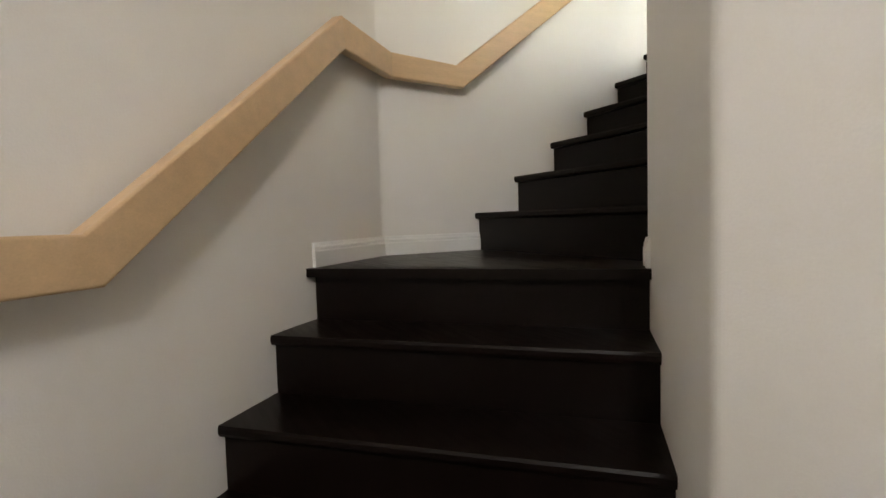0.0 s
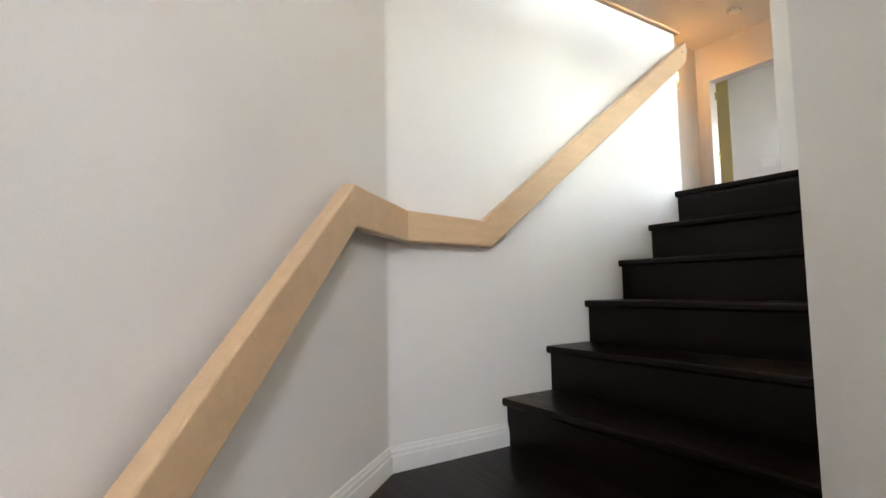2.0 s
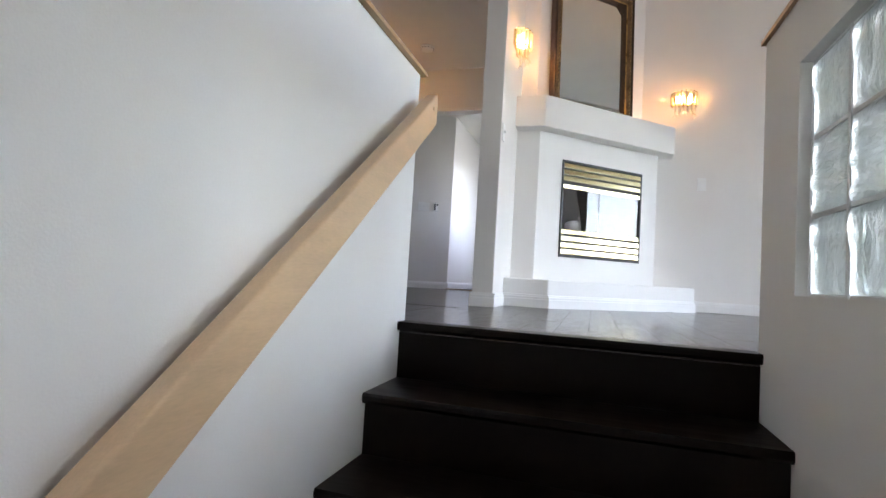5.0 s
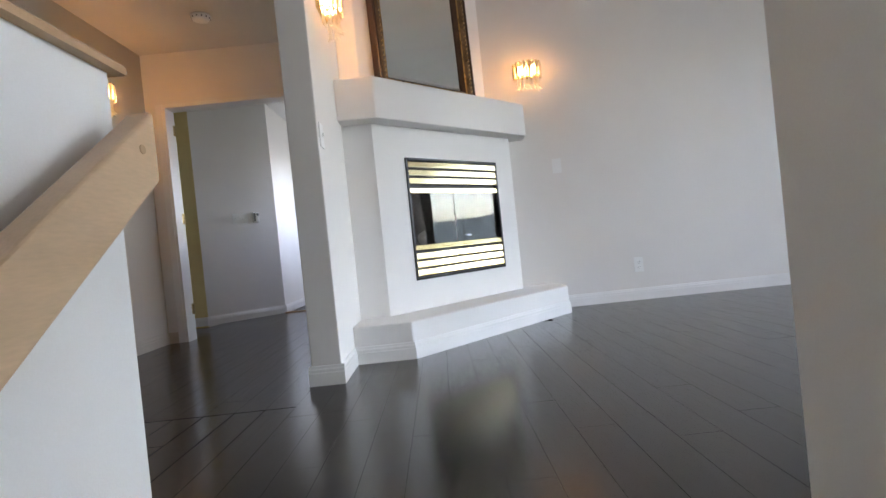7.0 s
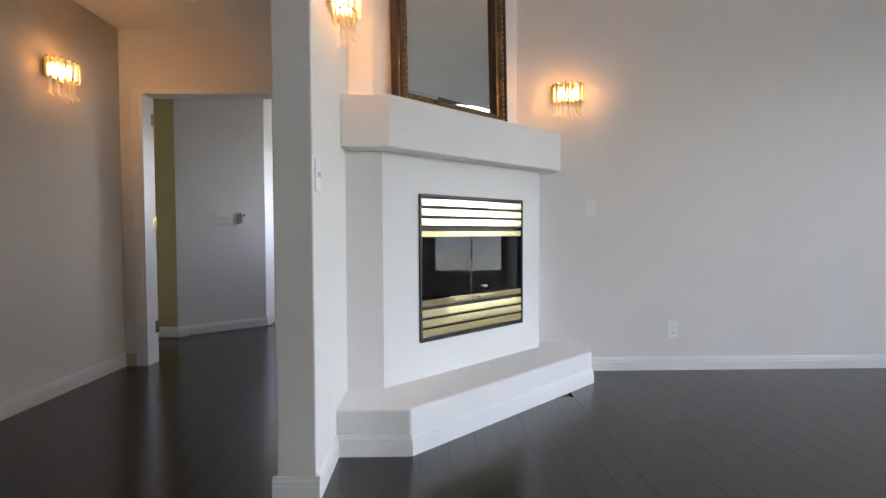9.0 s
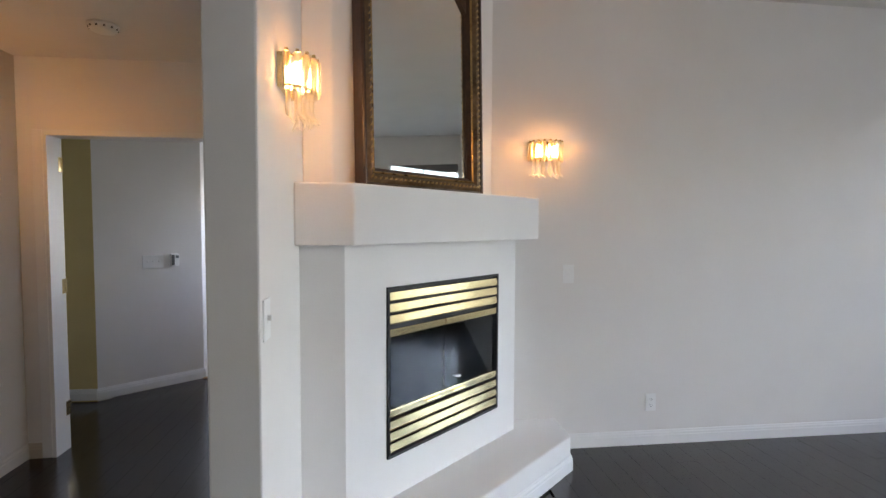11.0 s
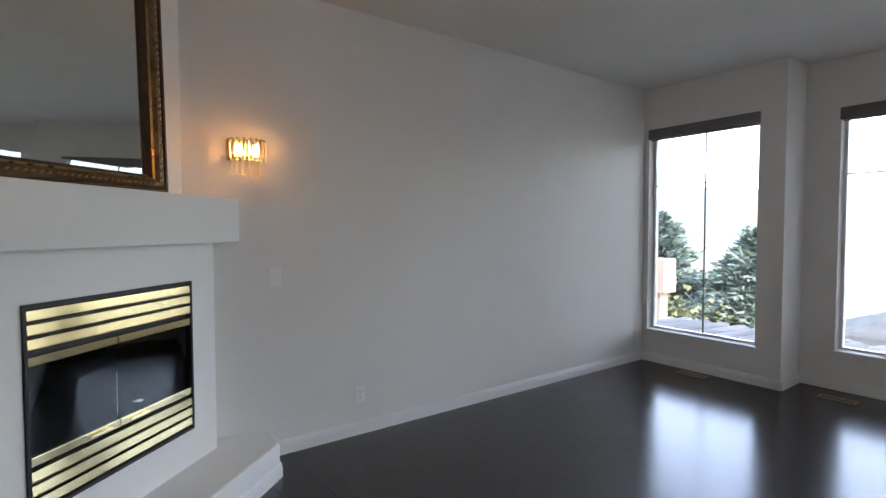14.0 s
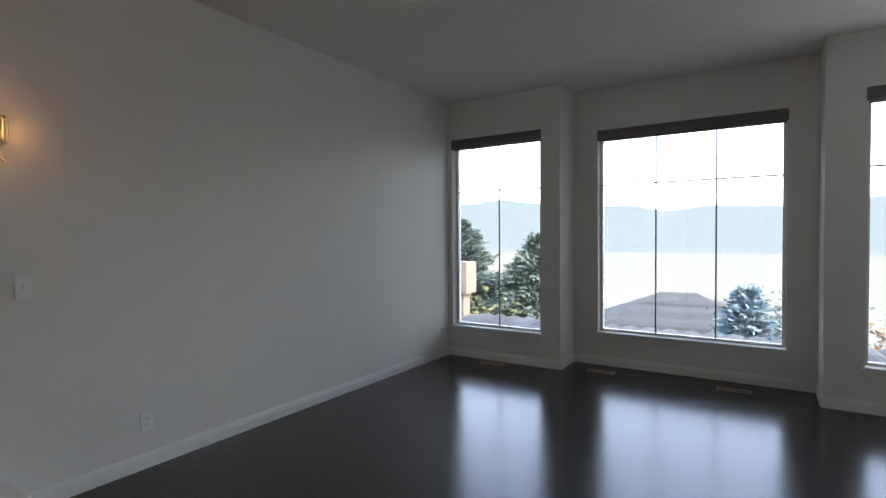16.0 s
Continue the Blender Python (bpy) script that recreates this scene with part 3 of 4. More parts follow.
def mirror_ring(name, o0, o1, prof, mat, clip, label=""):
    """A mitred moulding: prof gives (share of the width, depth) across it; clip cuts the two upper corners."""
    def outline(o):
        c = max(0.0, clip - o * 0.59) if clip else 0.0
        return [(o, o), (MW - o, o), (MW - o, MH - o - c), (MW - o - c, MH - o), (o + c, MH - o), (o, MH - o - c)] if clip else \
               [(o, o), (MW - o, o), (MW - o, MH - o), (o, MH - o)]
    bm = bmesh.new()
    rings = []
    for f, d in prof:
        rings.append([bm.verts.new((x, d, z)) for x, z in outline(o0 + (o1 - o0) * f)])
    k = len(rings[0])
    for a, b in zip(rings, rings[1:] + rings[:1]):
        for j in range(k):
            bm.faces.new((a[j], a[(j + 1) % k], b[(j + 1) % k], b[j]))
    return part(name, bm, mat, mirror, label)


mirror_ring("outer_moulding", 0.0, 0.022, [(0, 0.02), (0, -0.036), (0.3, -0.044), (0.8, -0.042), (1, -0.034), (1, 0.02)], dark_wood, 0.0, "dark wooden outer moulding")
mirror_ring("frame", 0.022, 0.066, [(0, 0.02), (0, -0.034), (0.35, -0.046), (0.7, -0.040), (1, -0.022), (1, 0.02)], antique_gold, 0.0, "worn antique gold frame")
mirror_ring("gilt_bead", 0.066, 0.076, [(0, 0.02), (0, -0.022), (0.5, -0.028), (1, -0.018), (1, 0.02)], gilt, 0.0)
mirror_ring("inner_moulding", 0.076, 0.092, [(0, 0.02), (0, -0.018), (1, 0.002), (1, 0.02)], dark_wood, 0.0)
# clipped upper corners and the bevelled pane
for sx in (0, 1):
    bm = bmesh.new()
    xa = 0.088
    pts = [(xa, MH - xa), (xa, MH - xa - 0.075), (xa + 0.012, MH - xa - 0.070), (xa + 0.070, MH - xa - 0.012), (xa + 0.075, MH - xa)]
    pts = [((MW - x) if sx else x, z) for x, z in pts]
    f = [bm.verts.new((x, -0.004, z)) for x, z in pts]
    g = [bm.verts.new((x, 0.02, z)) for x, z in pts]
    bm.faces.new(f); bm.faces.new(list(reversed(g)))
    for j in range(5):
        bm.faces.new((f[j], f[(j + 1) % 5], g[(j + 1) % 5], g[j]))
    part("corner_moulding", bm, dark_wood, mirror)
bm = bmesh.new()
o, w = 0.088, 0.024
outer = [bm.verts.new((x, 0.012, z)) for x, z in ((o, o), (MW - o, o), (MW - o, MH - o), (o, MH - o))]
inner = [bm.verts.new((x, 0.0095, z)) for x, z in ((o + w, o + w), (MW - o - w, o + w), (MW - o - w, MH - o - w), (o + w, MH - o - w))]
bm.faces.new(inner)
for j in range(4):
    bm.faces.new((outer[j], outer[(j + 1) % 4], inner[(j + 1) % 4], inner[j]))
back = [bm.verts.new((v.co.x, 0.016, v.co.z)) for v in outer]
bm.faces.new(list(reversed(back)))
for j in range(4):
    bm.faces.new((outer[j], back[j], back[(j + 1) % 4], outer[(j + 1) % 4]))
part("mirror_pane", bm, silvered, mirror, "bevelled mirror glass")
# carved leaves along the gold frame
bm = bmesh.new()
for k in range(34):
    z = 0.05 + (MH - 0.10) * k / 33
    for x in (0.044, MW - 0.044):
        tube(bm, [(x - 0.010, -0.042, z - 0.010), (x, -0.049, z), (x + 0.008, -0.042, z + 0.012)], [0.001, 0.005, 0.001], 6)
for k in range(25):
    x = 0.06 + (MW - 0.12) * k / 24
    for z in (0.044, MH - 0.044):
        tube(bm, [(x - 0.010, -0.042, z - 0.008), (x, -0.049, z), (x + 0.012, -0.042, z + 0.006)], [0.001, 0.005, 0.001], 6)
part("carved_leaves", bm, gilt, mirror, smooth=True)
part("backboard", B(0.01, MW - 0.01, 0.018, 0.026, 0.01, MH - 0.01), dark_wood, mirror)


# ---------------------------------------------------------------- wall sconces
def sconce(m, label):
    """Half-round two-tier glass sconce; x along the wall, y out of it, z up, origin at the plate's lower middle."""
    ob = empty("wall_sconce", m, label, "wall lamp", "crystal wall sconces")
    part("back_plate", B(-0.098, 0.098, 0, 0.026, 0.075, 0.185, bevel=0.004), brass, ob, "polished brass back plate")
    for z in (0.176, 0.082):
        bm = bmesh.new()
        pts = [(0.100 * math.cos(a), 0.012 + 0.095 * math.sin(a), z) for a in [math.pi * i / 14 for i in range(15)]]
        tube(bm, pts, 0.0035, 6)
        part("hoop", bm, brass, ob, smooth=True)
    n = 9
    for i in range(n):
        a = math.pi * (i + 0.5) / n
        x, y = 0.104 * math.cos(a), 0.014 + 0.099 * math.sin(a)
        bm = bmesh.new()
        tube(bm, [(x, y, 0.186), (x, y, 0.183), (x, y, 0.078), (x, y, 0.070), (x, y, 0.067)], [0.006, 0.0125, 0.0125, 0.009, 0.003], 8)
        r = part("upper_rod", bm, warm_rod_glass, ob, "glass rod tinted warm for the bulb glow", smooth=True)
        r.visible_shadow = False
        part("finial", B(x - 0.006, x + 0.006, y - 0.006, y + 0.006, 0.184, 0.196, bevel=0.003), brass, r)
    n = 7
    for i in range(n):
        a = math.pi * (i + 0.5) / n
        c, s = math.cos(a), math.sin(a)
        x, y = 0.082 * c, 0.014 + 0.078 * s
        bm = bmesh.new()
        tube(bm, [(x, y, 0.112), (x, y, 0.107), (x, y, 0.008), (x + 0.008 * c, y + 0.008 * s, -0.008), (x + 0.030 * c, y + 0.030 * s, -0.022)],
             [0.004, 0.010, 0.010, 0.008, 0.002], 8)
        tube(bm, [(x, y, 0.003), (x - 0.006 * s, y + 0.006 * c, -0.018), (x - 0.018 * s, y + 0.018 * c, -0.034)], [0.006, 0.005, 0.002], 6)
        r = part("lower_rod", bm, warm_rod_glass, ob, "glass rod with a flared foot, tinted warm for the bulb glow", smooth=True)
        r.visible_shadow = False
    for x in (-0.045, 0.045):
        bm = bmesh.new()
        tube(bm, [(x, 0.05, 0.078), (x, 0.05, 0.098)], 0.011, 10)
        part("lamp_holder", bm, plastic, ob, smooth=True)
        bm = bmesh.new()
        tube(bm, [(x, 0.05, 0.096), (x, 0.05, 0.104), (x, 0.05, 0.122), (x, 0.05, 0.150), (x, 0.05, 0.168)], [0.011, 0.020, 0.024, 0.017, 0.003], 10)
        bl = part("bulb", bm, bulb_glow, ob, "glowing warm bulb", smooth=True)
    return ob


sconce(pose(1.338, YL, 1.762, 0, 0, 180), "lit brass and crystal wall sconce on the long wall")
sconce(pose(0.0, 0.355, 1.80, 0, 0, -90), "lit brass and crystal wall sconce on the stub wall")
sconce(pose(-1.83, 1.285, 1.80, 0, 0, -90), "lit brass and crystal wall sconce on the hall wall")


# ---------------------------------------------------------------- windows
def window(name, xw, y0, y1, bars, bar_z, depth=0.15):
    w = tagged(new(name), "fixed picture window with thin leaded glazing bars", "window", kind="structure")
    fr = bmesh.new()
    xa, xb, t = xw + 0.085, xw + 0.14, 0.028
    box(fr, xa, xb, y0, y0 + t, SILL, HEAD); box(fr, xa, xb, y1 - t, y1, SILL, HEAD)
    box(fr, xa, xb, y0 + t, y1 - t, SILL, SILL + t); box(fr, xa, xb, y0 + t, y1 - t, HEAD - t, HEAD)
    part("window_frame", fr, window_vinyl, w)
    p = part("pane", B(xa + 0.024, xa + 0.028, y0 + t, y1 - t, SILL + t, HEAD - t), clear_pane, w)
    p.visible_shadow = False
    for y in bars:
        part("glazing_bar", B(xa + 0.012, xa + 0.022, y - 0.007, y + 0.007, SILL + t, HEAD - t), lead, w)
    part("glazing_bar", B(xa + 0.0135, xa + 0.0215, y0 + t, y1 - t, bar_z - 0.007, bar_z + 0.007), lead, w)
    part("window_sill", B(xw - 0.022, xa, y0 - 0.012, y1 + 0.012, SILL - 0.012, SILL + 0.008, bevel=0.004), trim_paint, w)
    return w


window("window_1", XW, 0.53, 1.60, [1.05], 1.885)
window("window_2", XB, -1.60, 0.05, [-0.505, -1.045], 1.905)
window("window_3", XW, -3.12, -2.09, [-2.60], 1.89)


def blind(xw, y0, y1):
    ob = empty("roller_blind", pose(xw, (y0 + y1) / 2, HEAD - 0.10), "dark grey-brown roller blind rolled up in the window head", "blind", "rolled-up window blinds")
    h = (y1 - y0) / 2
    part("cassette", B(-0.012, 0.075, -h - 0.01, h + 0.01, 0.0, 0.105, bevel=0.008), blind_cloth, ob)
    part("hem_bar", B(0.02, 0.034, -h + 0.01, h - 0.01, -0.014, 0.002, bevel=0.003), blind_cloth, ob)


blind(XW, 0.53, 1.60); blind(XB, -1.60, 0.05); blind(XW, -3.12, -2.09)

# ---------------------------------------------------------------- glass blocks
gb = tagged(new("window_4"), "glass block window set in the stair half wall", "window", kind="structure")
BLK = bmesh.new()
NB = 14
half = 0.0935
for side in (-1, 1):
    grid = {}
    for i in range(NB + 1):
        for j in range(NB + 1):
            y, z = (i / NB * 2 - 1) * half, (j / NB * 2 - 1) * half
            edge = min(1, (half - abs(y)) / 0.008) * min(1, (half - abs(z)) / 0.008)
            d = 0.036 + 0.006 * edge + 0.0035 * edge * (math.sin(95 * y + 22 * z + side) + 0.7 * math.sin(38 * z - 60 * y + 2 * side))
            grid[i, j] = BLK.verts.new((side * d, y, z))
    for i in range(NB):
        for j in range(NB):
            BLK.faces.new((grid[i, j], grid[i + 1, j], grid[i + 1, j + 1], grid[i, j + 1]))
    if side == -1:
        first = grid
for i in range(NB):
    for a, b in (((i, 0), (i + 1, 0)), ((i, NB), (i + 1, NB)), ((0, i), (0, i + 1)), ((NB, i), (NB, i + 1))):
        BLK.faces.new((first[a], first[b], grid[b], grid[a]))
block_mesh = finish(BLK, "glass_block", block_glass, True)
gw, gh = (gy1 - gy0) / 4, (gz1 - gz0) / 3
for i in range(4):
    for j in range(3):
        o = new("glass_block", block_mesh)
        o.parent = gb
        o.location = (XR + 0.068, gy0 + gw * (i + 0.5), gz0 + gh * (j + 0.5))
        o.rotation_euler = (math.pi / 2 * ((i * 2 + j * 3) % 4), 0, 0)
        o.visible_shadow = False
for i in range(5):
    y = gy0 + gw * i
    a, b = max(gy0, y - 0.006), min(gy1, y + 0.006)
    part("mortar_joint", B(XR + 0.029, XR + 0.107, a, b, gz0, gz1), mortar, gb)
for j in range(4):
    z = gz0 + gh * j
    a, b = max(gz0, z - 0.0055), min(gz1, z + 0.0055)
    for i in range(4):
        part("mortar_joint", B(XR + 0.032, XR + 0.104, gy0 + gw * i + 0.0055, gy0 + gw * (i + 1) - 0.0055, a, b), mortar, gb)


# ---------------------------------------------------------------- plates, thermostat, detector, vents
def plate(name, m, w, h, label, category, toggles=0, sockets=0, group=""):
    """A cover plate; x along the wall, y out of it, origin at its middle."""
    ob = empty(name, m, label, category, group)
    part("cover_plate", B(-w / 2, w / 2, 0, 0.006, -h / 2, h / 2, bevel=0.002), plastic, ob)
    for k in range(toggles):
        x = (k - (toggles - 1) / 2) * 0.046
        t = part("toggle", B(x - 0.005, x + 0.005, 0.005, 0.018, -0.004, 0.012, bevel=0.002), plastic, ob)
        part("switch_slot", B(x - 0.006, x + 0.006, 0.0055, 0.007, -0.013, 0.013), plastic, ob)
    for k in range(sockets):
        z = (k - (sockets - 1) / 2) * 0.040
        s = part("socket", B(-0.017, 0.017, 0.005, 0.008, z - 0.014, z + 0.014, bevel=0.002), plastic, ob)
        sl = bmesh.new()
        box(sl, -0.008, -0.006, 0.0078, 0.0086, z - 0.002, z + 0.008); box(sl, 0.006, 0.008, 0.0078, 0.0086, z - 0.002, z + 0.008)
        box(sl, -0.002, 0.002, 0.0078, 0.0086, z - 0.010, z - 0.006)
        part("slots", sl, slot_dark, s)
    return ob


plate("light_switch", pose(1.505, YL, 1.13, 0, 0, 180), 0.072, 0.116, "white light switch on the long wall", "light switch", toggles=1)
plate("light_switch", pose(0.0, 0.062, 1.17, 0, 0, -90), 0.075, 0.118, "white light switch on the stub wall edge", "light switch", toggles=1)
plate("wall_outlet", pose(2.08, YL, 0.28, 0, 0, 180), 0.072, 0.116, "white wall outlet above the baseboard", "outlet", sockets=2, group="wall outlets")
plate("wall_outlet", pose(5.36, YL, 0.28, 0, 0, 180), 0.072, 0.116, "white wall outlet in the window corner", "outlet", sockets=2, group="wall outlets")
dia = math.degrees(math.atan2(0.53, 0.65))
dv = Vector((0.65, 0.53, 0)).normalized()
sw = Vector((-1.98, 2.95, 0)) + dv * 0.43
plate("light_switch", pose(sw.x, sw.y, 1.11, 0, 0, 180 + dia), 0.165, 0.116, "white triple light switch on the angled wall", "light switch", toggles=3)
th = Vector((-1.98, 2.95, 0)) + dv * 0.60
ob = empty("thermostat", pose(th.x, th.y, 1.06, 0, 0, 180 + dia), "small white thermostat with grey display on the angled wall", "thermostat")
part("case", B(-0.035, 0.035, 0, 0.024, 0, 0.115, bevel=0.005), plastic, ob)
part("display", B(0.004, 0.028, 0.0235, 0.0255, 0.012, 0.105), lcd_grey, ob, "grey display")
part("dial", B(-0.030, -0.006, 0.0235, 0.034, 0.075, 0.10, bevel=0.004), lcd_grey, ob)

ob = empty("smoke_detector", pose(-1.05, 1.34, HALL - 0.036), "round white smoke detector on the hall ceiling", "smoke detector")
bm = bmesh.new()
tube(bm, [(0, 0, 0), (0, 0, 0.006), (0, 0, 0.024), (0, 0, 0.036)], [0.045, 0.058, 0.068, 0.07], 24)
part("housing", bm, plastic, ob, smooth=True)
bm = bmesh.new()
for k in range(12):
    box(bm, 0.052, 0.066, -0.004, 0.004, 0.012, 0.020, m=pose(0, 0, 0, 0, 0, 30 * k))
part("vent_slots", bm, slot_dark, ob)


def floor_vent(x, y, w):
    ob = empty("floor_vent", pose(x, y, 0.001), "bronze floor vent set in the dark floor", "floor vent", "floor vents")
    fr = bmesh.new()
    box(fr, -0.055, 0.055, -w / 2, -w / 2 + 0.014, 0, 0.005); box(fr, -0.055, 0.055, w / 2 - 0.014, w / 2, 0, 0.005)
    box(fr, -0.055, -0.043, -w / 2 + 0.014, w / 2 - 0.014, 0, 0.005); box(fr, 0.043, 0.055, -w / 2 + 0.014, w / 2 - 0.014, 0, 0.005)
    part("vent_frame", fr, bronze_vent, ob)
    part("duct", B(-0.043, 0.043, -w / 2 + 0.014, w / 2 - 0.014, 0, 0.001), slot_dark, ob)
    n = int(w / 0.022)
    for k in range(1, n):
        y = -w / 2 + w * k / n
        part("slat", B(-0.043, 0.043, y - 0.004, y + 0.004, 0.001, 0.0045), bronze_vent, ob)


floor_vent(5.60, -1.22, 0.27); floor_vent(5.61, -0.06, 0.27); floor_vent(5.33, 1.02, 0.27)

# ---------------------------------------------------------------- doorway lining and hinges
dw = tagged(new("door_1"), "white painted doorway lining with brass hinges", "doorway", kind="structure")
for x0, x1 in ((-1.694, -1.662), (-0.468, -0.436)):
    part("jamb", B(x0, x1, 1.888, 2.032, 0, 2.0), trim_paint, dw)
part("head_lining", B(-1.662, -0.468, 1.888, 2.032, 1.968, 2.0), trim_paint, dw)
part("casing", B(-1.742, -1.682, 1.885, 1.899, 0, 2.0, bevel=0.004), trim_paint, dw)
for z in (0.22, 1.0, 1.76):
    bm = bmesh.new()
    tube(bm, [(-1.663, 2.034, z), (-1.663, 2.034, z + 0.09)], 0.008, 8)
    box(bm, -1.664, -1.661, 1.995, 2.034, z, z + 0.09)
    part("hinge", bm, brass, dw, "brass hinge")
part("threshold_strip", B(-1.33, -0.14, 3.44, 3.48, 0.001, 0.010, bevel=0.003), cap_wood, dw)

# ---------------------------------------------------------------- outside
grass_mat = material("garden_green", (0.075, 0.085, 0.035), 0.9, vary=0.4, scale=0.4, grain=6, bump=0.3)
needle = material("needle_green", (0.065, 0.105, 0.095), 0.7, vary=0.5, scale=3, grain=20, bump=0)
blue_needle = material("needle_blue", (0.17, 0.25, 0.29), 0.7, vary=0.4, scale=3, grain=20, bump=0)
leaf_mat = material("leaf_green", (0.11, 0.125, 0.05), 0.6, vary=0.5, scale=3, grain=20, bump=0)
rust_leaf = material("leaf_rust", (0.16, 0.10, 0.05), 0.6, vary=0.5, scale=3, grain=20, bump=0)
bark = material("bark", (0.10, 0.075, 0.055), 0.9, vary=0.3, scale=8, grain=30, bump=0.6)
shingle = material("shingle", (0.038, 0.045, 0.050), 0.9, vary=0.4, scale=2, grain=12, bump=0.4, per_piece=0.5)
stucco = material("stucco", (0.20, 0.165, 0.14), 0.9, vary=0.06, scale=2, grain=60, bump=0.3)
# The lake glows flatly: its far brightness and haze are in the emission.
lake_mat = glow("lake_haze_glow", (0.86, 0.96, 1.0), FAR_GLOW)
# Mountain haze is painted as an even pale blue emission.
hill_mat = glow("hill_haze_glow", (0.62, 0.82, 0.98), FAR_GLOW)

bm = bmesh.new()
xs = [-60, 4.9, 12, 30, 60, 120, 300, 600, 1500, 4900]
zs = [-4.2, -4.2, -4.4, -7, -12, -24, -60, -104, -104, -104]
ys = [-4000, -1500, -600, -200, -60, -20, -8, 3, 12, 30, 100, 400, 1200, 4000]
vg = [[bm.verts.new((x, y, z)) for y in ys] for x, z in zip(xs, zs)]
for a, b in zip(vg, vg[1:]):
    for j in range(len(ys) - 1):
        bm.faces.new((a[j], b[j], b[j + 1], a[j + 1]))
structure("ground", bm, grass_mat, "sloping garden ground falling away to the lake", "ground")
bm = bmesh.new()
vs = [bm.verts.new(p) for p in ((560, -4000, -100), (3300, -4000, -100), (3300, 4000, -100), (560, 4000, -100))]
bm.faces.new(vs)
structure("water", bm, lake_mat, "lake surface with its brightness and haze put in as glow", "water")
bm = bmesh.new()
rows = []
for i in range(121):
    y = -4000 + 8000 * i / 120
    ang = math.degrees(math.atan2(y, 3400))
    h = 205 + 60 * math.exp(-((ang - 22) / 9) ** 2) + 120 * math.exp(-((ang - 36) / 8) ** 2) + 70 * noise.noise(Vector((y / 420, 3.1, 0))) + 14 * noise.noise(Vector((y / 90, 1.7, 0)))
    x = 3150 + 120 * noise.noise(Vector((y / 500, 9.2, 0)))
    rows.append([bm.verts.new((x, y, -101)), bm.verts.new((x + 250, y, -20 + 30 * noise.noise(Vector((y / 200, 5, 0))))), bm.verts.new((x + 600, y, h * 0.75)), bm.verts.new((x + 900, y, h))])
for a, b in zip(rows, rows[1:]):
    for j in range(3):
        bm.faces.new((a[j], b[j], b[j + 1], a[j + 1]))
structure("backdrop", bm, hill_mat, "mountains across the lake, haze painted in as pale blue glow", "mountains", smooth=True)


def blades(bm, c, d, length, width, rnd):
    """One flat pointed needle spray."""
    side = d.cross(Vector((rnd.uniform(-1, 1), rnd.uniform(-1, 1), rnd.uniform(-1, 1)))).normalized() * width
    a, b = c - side, c + side
    tip = c + d * length
    bm.faces.new([bm.verts.new(p) for p in (a, b, tip + side * 0.4, tip - side * 0.3)])


def conifer(loc, height, radius, mat, label, seed, sparse=1.0):
    rnd = random.Random(seed)
    ob = empty("conifer_tree", pose(*loc), label, "tree")
    bm = bmesh.new()
    tube(bm, [(0, 0, 0), (0.05, 0, height * 0.4), (0.02, 0.03, height * 0.98)], [height * 0.022, height * 0.015, 0.01], 8)
    part("trunk", bm, bark, ob)
    limbs, crown = bmesh.new(), bmesh.new()
    levels = int(height * 5)
    for k in range(levels):
        f = (k + 0.5) / levels
        r = radius * (1 - f) ** 0.85 + 0.05
        for j in range(13):
            if rnd.random() > sparse:
                continue
            a = rnd.uniform(0, 2 * math.pi)
            z = height * (0.10 + 0.89 * min(1, max(0, f + rnd.uniform(-0.6, 0.6) / levels)))
            ln = r * rnd.uniform(0.55, 1.15)
            d = Vector((math.cos(a), math.sin(a), -0.18 + 0.5 * f))
            p0, p1 = Vector((0, 0, z)), Vector((0, 0, z)) + d * ln + Vector((0, 0, 0.12 * ln))
            tube(limbs, [p0, p0 + d * ln * 0.5, p1], [0.018, 0.012, 0.004], 4, cap=False)
            n = max(18, int(ln * 64))
            for q in range(n):
                t = 0.2 + 0.8 * (q + rnd.random()) / n
                c = p0.lerp(p1, t) + Vector((rnd.uniform(-1, 1), rnd.uniform(-1, 1), rnd.uniform(-1, 0.6))) * 0.17 * ln
                e = (d + Vector((rnd.uniform(-1, 1), rnd.uniform(-1, 1), rnd.uniform(-0.5, 0.7))) * 0.9).normalized()
                blades(crown, c, e, rnd.uniform(0.16, 0.32), rnd.uniform(0.03, 0.065), rnd)
    part("limbs", limbs, bark, ob)
    part("crown", crown, mat, ob)


def bush(loc, r, mat, label, seed, n=2200):
    rnd = random.Random(seed)
    ob = empty("garden_bush", pose(*loc), label, "bush")
    st, lv = bmesh.new(), bmesh.new()
    for k in range(9):
        a, b = rnd.uniform(0, 6.28), rnd.uniform(0.3, 0.9)
        tip = Vector((math.cos(a) * r * b, math.sin(a) * r * b, r * rnd.uniform(0.9, 1.7)))
        tube(st, [(0, 0, 0), tip * 0.5 + Vector((0, 0, 0.1)), tip], [0.03, 0.02, 0.006], 5)
        for q in range(n // 9):
            c = tip + Vector((rnd.gauss(0, 1), rnd.gauss(0, 1), rnd.gauss(0, 0.8))) * r * 0.28
            e = Vector((rnd.uniform(-1, 1), rnd.uniform(-1, 1), rnd.uniform(-0.6, 1))).normalized()
            blades(lv, c, e, rnd.uniform(0.07, 0.14), rnd.uniform(0.03, 0.05), rnd)
    part("stems", st, bark, ob)
    part("leaves", lv, mat, ob)


